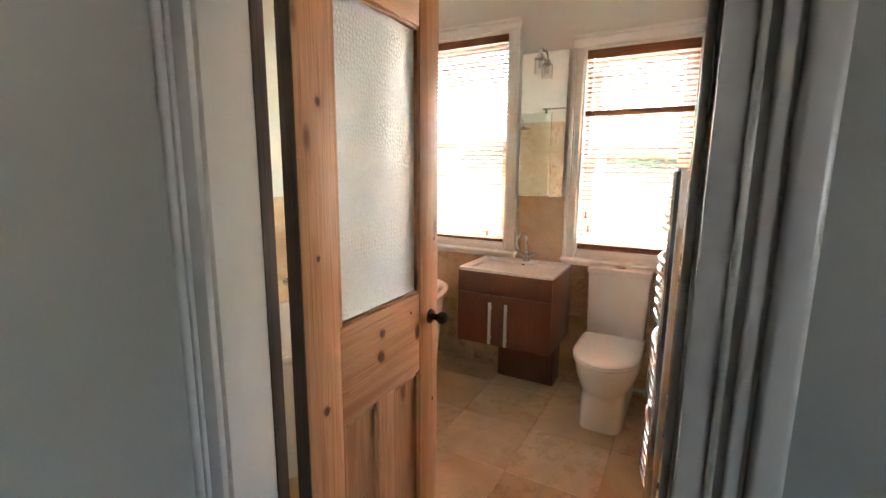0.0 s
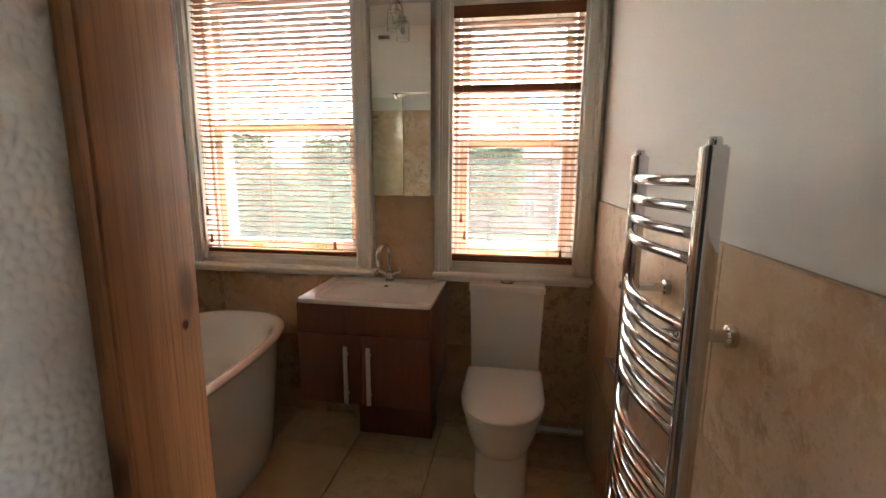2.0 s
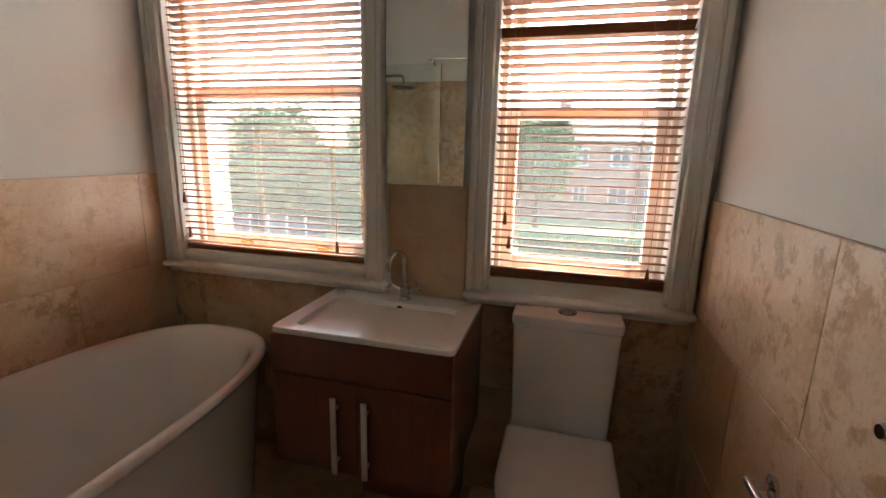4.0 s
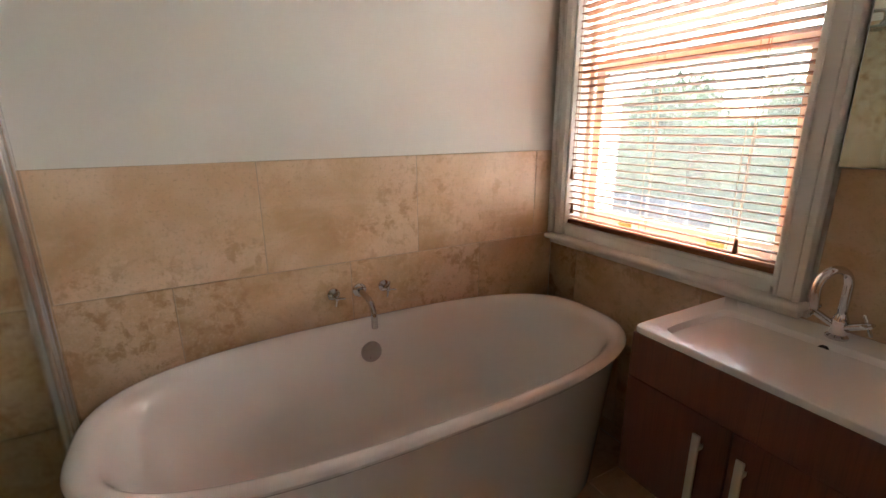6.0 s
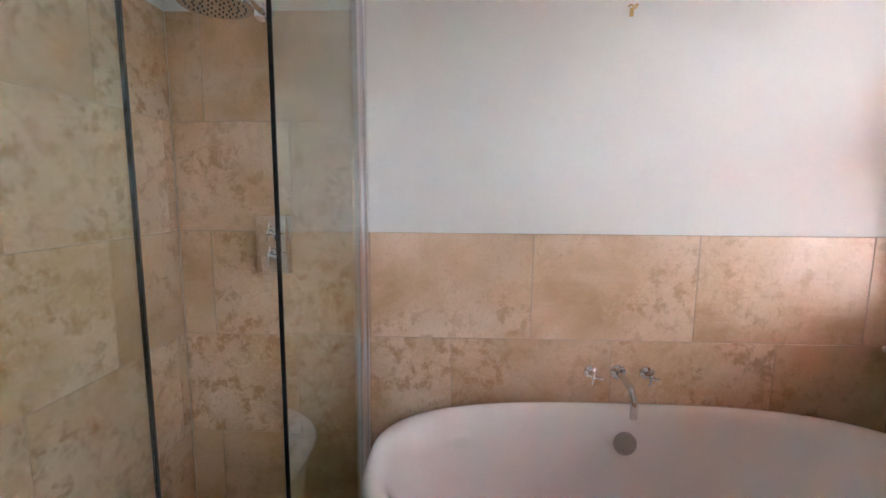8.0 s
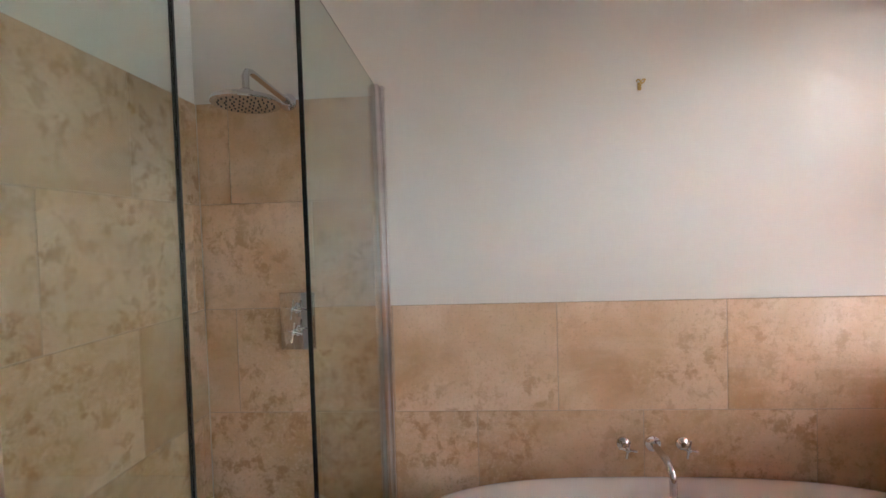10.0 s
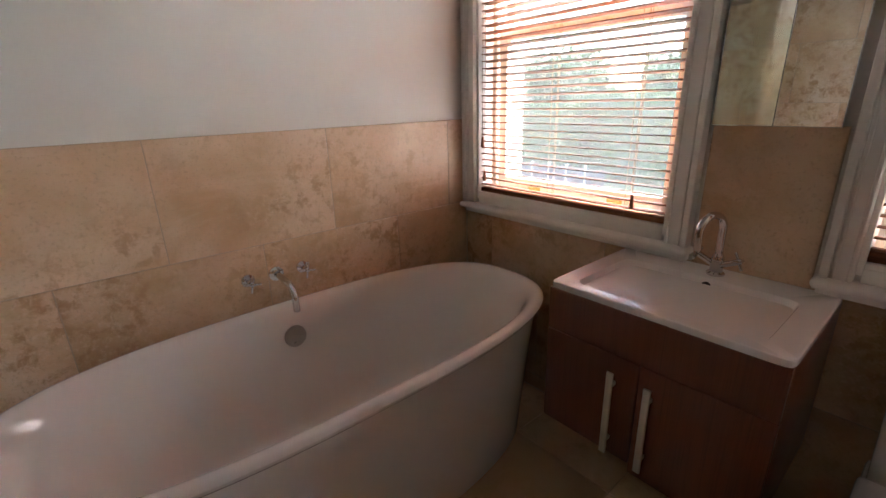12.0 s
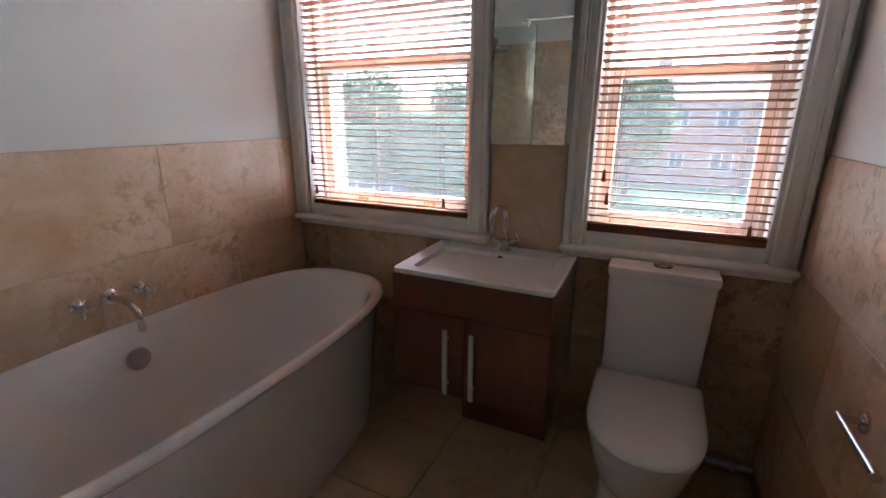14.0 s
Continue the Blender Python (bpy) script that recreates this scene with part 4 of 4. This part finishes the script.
def hammered(y0, y1, z0, z1, x, cell=0.0105, step=0.0019, rise=0.0021):
    """A sheet of glass whose face is beaten into rounded cells parted by creases."""
    rng = np.random.default_rng(5)
    gy, gz = np.meshgrid(np.arange(y0 - cell, y1 + 2 * cell, cell), np.arange(z0 - cell, z1 + 2 * cell, cell))
    seeds = np.stack([gy.ravel(), gz.ravel()], 1) + rng.uniform(-0.42, 0.42, (gy.size, 2)) * cell
    lift = rng.uniform(0.6, 1.0, len(seeds))
    ny, nz = int((y1 - y0) / step), int((z1 - z0) / step)
    ys, zs = np.linspace(y0, y1, ny), np.linspace(z0, z1, nz)
    verts = np.zeros((nz, ny, 3))
    for r, z in enumerate(zs):
        near = np.abs(seeds[:, 1] - z) < 2.2 * cell
        p, h = seeds[near], lift[near]
        d = np.hypot(ys[:, None] - p[None, :, 0], z - p[None, :, 1])
        order = np.argsort(d, axis=1)[:, :2]
        first, second = np.take_along_axis(d, order, 1).T
        f = np.clip((second - first) / (0.62 * cell), 0, 1)
        f = f * f * (3 - 2 * f)
        verts[r] = np.stack([x + rise * f * h[order[:, 0]], ys, np.full(ny, z)], 1)
    idx = np.arange(nz * ny).reshape(nz, ny)
    quads = np.stack([idx[:-1, :-1], idx[:-1, 1:], idx[1:, 1:], idx[1:, :-1]], -1).reshape(-1, 4)
    n = nz * ny
    back = [(x - 0.004, y0, z0), (x - 0.004, y1, z0), (x - 0.004, y1, z1), (x - 0.004, y0, z1)]
    rims = [list(idx[0, ::-1]) + [n, n + 1], list(idx[::-1, -1]) + [n + 1, n + 2], list(idx[-1]) + [n + 2, n + 3], list(idx[:, 0]) + [n + 3, n]]
    me = bpy.data.meshes.new("pane")
    me.from_pydata(verts.reshape(-1, 3).tolist() + back, [], quads.tolist() + [[int(v) for v in r] for r in rims] + [[n, n + 3, n + 2, n + 1]])
    me.materials.append(M_OBSCURE)
    for p in me.polygons:
        p.use_smooth = len(p.vertices) == 4 and p.index < len(quads)
    return me


gp = tagged(new("pane", hammered(st, DW - st, GZ0, GZ1, -0.017)), "hammered obscure glass")
gp.parent = door
gp.visible_shadow = False
for ky, kz, kr, tall in ((0.055, 0.93, 0.008, 1.3), (0.046, 1.26, 0.005, 1.2), (0.06, 1.56, 0.006, 1.4), (0.262, 1.035, 0.008, 1.2), (0.255, 0.975, 0.010, 1.3),
                         (0.43, 0.985, 0.010, 2.0), (0.395, 1.05, 0.004, 1.0), (0.525, 1.24, 0.004, 1.2), (0.52, 0.74, 0.005, 1.3), (0.05, 0.62, 0.007, 1.2), (0.185, 0.62, 0.006, 1.3), (0.44, 0.55, 0.007, 1.2)):
    kr *= 0.92
    out = -0.0135 if kz < PZ and st < ky < DW - st else 0.0
    if out and abs(ky - DW / 2) > 0.035:
        out = -DT / 2 + 0.005
    for mat, f, lift in ((M_KNOT_RING, 1.4, 0.0003), (M_KNOT, 1.0, 0.0006)):
        ring = [(out + lift, ky + kr * f * math.cos(a) * (1 + 0.12 * math.sin(3 * a)), kz + kr * f * tall * math.sin(a)) for a in (2 * math.pi * i / 18 for i in range(18))]
        back = [(x - 0.001, y, z) for x, y, z in ring]
        doorpart("knot", loft([back, ring]), mat)
for sgn, x in ((1, 0.0), (-1, -DT)):
    prof = [(0.022, 0.0), (0.021, 0.004), (0.011, 0.008), (0.009, 0.022), (0.014, 0.028), (0.018, 0.035), (0.0195, 0.042), (0.0165, 0.050), (0.009, 0.055), (0.0, 0.0555)]
    doorpart("knob", lathe(prof, (x, DW - 0.045, 1.010), (sgn, 0, 0), 28), M_BLACK, None, "round black door knob")


# ---------- outside ----------
M_GRASS = paint("lawn_grass", (0.11, 0.155, 0.075), 0.9, 0.5, 0.35)
M_BRICK = material("red_brickwork", (0.30, 0.13, 0.085), 0.85)
_k = Nodes(M_BRICK)
_b = _k.n("ShaderNodeTexBrick", Scale=1.0)
_b.inputs["Color1"].default_value = (0.30, 0.12, 0.075, 1)
_b.inputs["Color2"].default_value = (0.22, 0.085, 0.055, 1)
_b.inputs["Mortar"].default_value = (0.42, 0.38, 0.33, 1)
_b.inputs["Brick Width"].default_value, _b.inputs["Row Height"].default_value, _b.inputs["Mortar Size"].default_value = 0.225, 0.075, 0.008
_k.link(_k.mapped((1, 1, 1), None, (radians(90), 0, 0)), _b.inputs["Vector"])
_k.link(_b.outputs["Color"], _k.b.inputs["Base Color"])
M_SLATE = paint("roof_tiles", (0.16, 0.10, 0.08), 0.8, 0.5, 0.2)
M_FARGLASS = material("far_window_glass", (0.05, 0.06, 0.07), 0.08)
M_UPVC = material("white_window_frame", (0.75, 0.75, 0.74), 0.4)
M_BARK = timber("tree_bark", (0.14, 0.10, 0.07), (0.07, 0.05, 0.035), 0.9)
M_FENCE = paint("dark_stained_fence", (0.045, 0.05, 0.065), 0.8, 0.4, 0.2)
M_BOUNCE = paint("pale_bounce_ground", (0.52, 0.50, 0.46), 0.85, 0.4, 0.15)


def leaves(name, a, b):
    m = material(name, a, 0.55)
    k = Nodes(m)
    geo = k.t.nodes.new("ShaderNodeNewGeometry")
    k.link(k.ramp(geo.outputs["Random Per Island"], (0.0, b), (0.6, a), (1.0, tuple(min(1, c * 1.7) for c in a))), k.b.inputs["Base Color"])
    return m


M_LEAF = leaves("hedge_leaves", (0.095, 0.155, 0.055), (0.04, 0.07, 0.028))
M_LEAF2 = leaves("tree_leaves", (0.11, 0.17, 0.065), (0.05, 0.085, 0.035))

GZ = -3.0
solid("ground", slab(-400, 400, 12.0, 800, GZ - 0.3, GZ), M_GRASS, "wide back garden lawn", "ground", "structure", smooth=0)
# pale reflector below the view: throws daylight up through the windows
solid("bounce_ground", slab(-400, 400, -400, 12.0, GZ - 0.3, GZ), M_BOUNCE, "unseen pale ground, added to bounce daylight indoors", "ground", "structure", smooth=0)


def foliage(cx, cy, cz, rx, ry, rz, count, size, boxy=False):
    """Many small leaf pairs, thick at an uneven outer skin."""
    rng = np.random.default_rng(int(abs(cx * 7 + cy * 13 + cz * 3)) + count)
    if boxy:
        p = rng.uniform(-1, 1, (count, 3))
        ax = rng.integers(0, 3, count)
        p[np.arange(count), ax] = np.sign(p[np.arange(count), ax]) * rng.uniform(0.75, 1.05, count)
    else:
        d = rng.normal(size=(count, 3))
        d /= np.linalg.norm(d, axis=1)[:, None]
        lump = 1 + 0.22 * np.sin(5 * d[:, 0] + 2) * np.cos(4 * d[:, 2]) + 0.15 * np.sin(9 * d[:, 1] + 4 * d[:, 2])
        p = d * (rng.uniform(0.45, 1.0, count) ** 0.5 * lump)[:, None]
    p = p * (rx, ry, rz) + (cx, cy, cz)
    u = rng.normal(size=(count, 3))
    u /= np.linalg.norm(u, axis=1)[:, None]
    w = np.cross(u, rng.normal(size=(count, 3)))
    w /= np.linalg.norm(w, axis=1)[:, None]
    s = size * rng.uniform(0.6, 1.4, count)[:, None]
    v = np.concatenate([p - u * s, p + w * s * 0.45, p + u * s, p - w * s * 0.45])
    faces = [(i, i + count, i + 2 * count, i + 3 * count) for i in range(count)]
    return v.tolist(), faces


def leafy(name, mat, data):
    me = bpy.data.meshes.new(name)
    me.from_pydata(data[0], [], data[1])
    me.materials.append(mat)
    return new(name, me)


def hedge(x0, x1, y0, y1, z1, label):
    h = thing("hedge", ((x0 + x1) / 2, (y0 + y1) / 2, GZ), label, "hedge")
    d = leafy("leaves", M_LEAF, foliage(0, 0, (z1 - GZ) / 2, (x1 - x0) / 2, (y1 - y0) / 2, (z1 - GZ) / 2, 16000, 0.10, True))
    d.parent = h
    core = slab(x0 + 0.2, x1 - 0.2, y0 + 0.2, y1 - 0.2, GZ, z1 - 0.25, 0.1)
    part("inner_leaves", core, M_LEAF, h)


def tree(x, y, h, r, label):
    t = thing("tree", (x, y, GZ), label, "tree")
    bm = tube([(0, 0, 0), (0.05, 0.02, h * 0.3), (0.0, 0.1, h * 0.6), (0.1, 0.0, h * 0.85)], [0.20, 0.15, 0.10, 0.03], 10)
    for i in range(5):
        a = i * 1.3
        z = h * (0.35 + 0.09 * i)
        tube([(0, 0.05, z), (r * 0.35 * math.cos(a), r * 0.35 * math.sin(a), z + h * 0.1), (r * 0.7 * math.cos(a), r * 0.7 * math.sin(a), z + h * 0.16)], [0.07, 0.045, 0.015], 7, bm)
    part("trunk", bm, M_BARK, t, local=True)
    c = leafy("crown", M_LEAF2, foliage(0, 0, h * 0.66, r, r, h * 0.36, 9000, 0.16))
    c.parent = t


hedge(-24.0, -12.5, 20.5, 22.3, 0.9, "tall clipped green garden hedge")
hedge(-12.6, -4.0, 20.7, 22.4, 1.5, "tall bushy green garden hedge")
hedge(0.2, 6.5, 17.6, 18.8, -2.1, "low clipped green garden hedge")
tree(-17.5, 25.5, 7.2, 3.0, "leafy green garden tree behind the hedge")
tree(-9.5, 26.0, 6.6, 2.6, "rounded leafy green tree behind the hedge")
tree(0.2, 26.5, 6.6, 2.0, "leafy green garden tree near the brick house")
tree(8.6, 26.0, 5.2, 1.9, "small leafy green garden tree beside the brick house")

fence = thing("garden_fence", (-13.5, 18.0, GZ), "low dark-stained fence with pale posts", "fence")
for i in range(7):
    x = -17.2 + i * 1.1
    part("panel", slab(x, x + 1.02, 17.98, 18.02, GZ, GZ + 0.95, 0.01), M_FENCE, fence)
    part("post", slab(x - 0.08, x, 17.94, 18.06, GZ, GZ + 1.1, 0.01), M_UPVC, fence)

house = thing("brick_house", (5, 33, GZ), "red brick house with white-framed windows across the garden", "house")
HXa, HXb, HYa, HYb, HT = -3.5, 14.5, 32.0, 39.0, 2.5
part("wall", slab(HXa, HXb, HYa, HYb, GZ, HT), M_BRICK, house, smooth=0)
bm = loft([[(HXa - 0.3, HYa - 0.4, HT), (HXb + 0.3, HYa - 0.4, HT), (HXb + 0.3, HYb + 0.4, HT), (HXa - 0.3, HYb + 0.4, HT)],
           [(HXa - 0.3, 35.2, HT + 1.9), (HXb + 0.3, 35.2, HT + 1.9), (HXb + 0.3, 35.8, HT + 1.9), (HXa - 0.3, 35.8, HT + 1.9)]])
roof = part("roof", bm, M_SLATE, house, smooth=0)
part("chimney", slab(1.0, 1.9, 35.0, 36.0, HT + 1.2, HT + 3.0, 0.03), M_BRICK, roof, smooth=0)
for row in (-1.9, 0.75):
    for i in range(7):
        x = HXa + 1.1 + i * 2.4
        wd = 1.3 if i % 2 else 0.9
        m = slab(x, x + wd, HYa - 0.05, HYa + 0.02, row, row + 0.07, 0.01)
        slab(x, x + wd, HYa - 0.05, HYa + 0.02, row + 1.18, row + 1.25, 0.01, bm=m)
        for xx in (x, x + wd / 2 - 0.035, x + wd - 0.07):
            slab(xx, xx + 0.07, HYa - 0.05, HYa + 0.02, row + 0.07, row + 1.18, 0.01, bm=m)
        wnd = part("window", m, M_UPVC, house)
        part("pane", slab(x + 0.05, x + wd - 0.05, HYa - 0.02, HYa + 0.01, row + 0.05, row + 1.2), M_FARGLASS, wnd, smooth=0)

# ---------- tiles ----------
_tiles = {}


def tile_mesh(sx, sy, sz, mat):
    key = (round(sx, 3), round(sy, 3), round(sz, 3), mat.name)
    if key not in _tiles:
        bm = slab(-sx / 2, sx / 2, -sy / 2, sy / 2, -sz / 2, sz / 2, 0.0014, 1)
        me = bpy.data.meshes.new("tile")
        bm.to_mesh(me)
        bm.free()
        me.materials.append(mat)
        _tiles[key] = me
    return _tiles[key]


G = 0.0014   # half a joint


def clad(parent, axis, face, into, u0, u1, rows):
    """Lay tiles on a wall: rows of (z0, z1, joints) between u0 and u1; into: the way from the face into the wall."""
    zlo, zhi = rows[0][0], max(r[1] for r in rows)
    a, b = sorted((face + into * 0.0016, face + into * PL))
    if axis == "x":
        part("grout", slab(a, b, u0, u1, zlo, zhi), M_GROUT, parent, smooth=0)
    else:
        part("grout", slab(u0, u1, a, b, zlo, zhi), M_GROUT, parent, smooth=0)
    for z0, z1, cuts in rows:
        us = [u0, *sorted(c for c in cuts if u0 + 0.01 < c < u1 - 0.01), u1]
        for a, b in zip(us, us[1:]):
            w, h = b - a - 2 * G, z1 - z0 - 2 * G
            depth = face + into * (0.005 - random.uniform(0, 0.0006))
            mid = ((a + b) / 2, (z0 + z1) / 2)
            if axis == "x":
                shared("tile", tile_mesh(0.010, w, h, M_TILE), parent, (depth, *mid))
            else:
                shared("tile", tile_mesh(w, 0.010, h, M_TILE), parent, (mid[0], depth, mid[1]))


def ob(name):
    return bpy.data.objects[name]


LA = [-0.12, -0.743, -1.352, -1.966, -2.576]
LB = [-0.433, -1.044, -1.655, -2.265]
Z = [0.0, 0.07, 0.475, 0.88, 1.285, 1.69, 2.075]
clad(ob("wall_left"), "x", XL, -1, -1.985, YW, [(Z[0], Z[1], LB), (Z[1], Z[2], LA), (Z[2], Z[3], LB), (Z[3], Z[4], LA)])
clad(ob("wall_left"), "x", XL, -1, YS, -1.985, [(Z[0], Z[1], LB), (Z[1], Z[2], LA), (Z[2], Z[3], LB), (Z[3], Z[4], LA), (Z[4], Z[5], LB), (Z[5], Z[6], LA)])
RA = [-0.10, -0.74, -1.38, -2.02]
RB = [-0.42, -1.06, -1.70, -2.34]
clad(ob("wall_right"), "x", XR, 1, YDR + 0.012, YW, [(Z[0], Z[1], RB), (Z[1], Z[2], RA), (Z[2], Z[3], RB), (Z[3], 1.275, RA)])
WA, WB = [0.48, 1.09, 1.70], [0.18, 0.79, 1.40, 2.01]
clad(ob("wall_window"), "y", YW, 1, XL, XR, [(Z[0], Z[1], WB), (Z[1], Z[2], WA), (Z[2], 0.835, WB)])
clad(ob("wall_window"), "y", YW, 1, 1.110, 1.430, [(0.835, 1.285, [])])
SA, SB = [0.35, 0.96], [0.05, 0.66, 1.27]
clad(ob("wall_shower"), "y", YS, -1, XL, XP, [(Z[0], Z[1], SB), (Z[1], Z[2], SA), (Z[2], Z[3], SB), (Z[3], Z[4], SA), (Z[4], Z[5], SB), (Z[5], Z[6], SA)])

FX = [0.0, 0.2, 0.63, 1.06, 1.49, 1.92, XR]
FY = [-2.59, -2.40, -1.98, -1.56, -1.14, -0.72, -0.30, YW]
fl = ob("floor_base")
for i, (a, b) in enumerate(zip(FX, FX[1:])):
    for c, d in zip(FY, FY[1:]):
        if b <= 1.34 and d <= YG + 0.03:
            continue
        if d <= YD + 0.01:
            lo, hi = max(a, HX0), min(b, HX1)
            if hi - lo < 0.05:
                continue
        else:
            lo, hi = a, b
        shared("tile", tile_mesh(hi - lo - 2 * G, d - c - 2 * G, 0.012, M_FLOOR), fl, ((lo + hi) / 2, (c + d) / 2, -0.006 - random.uniform(0, 0.0004)))
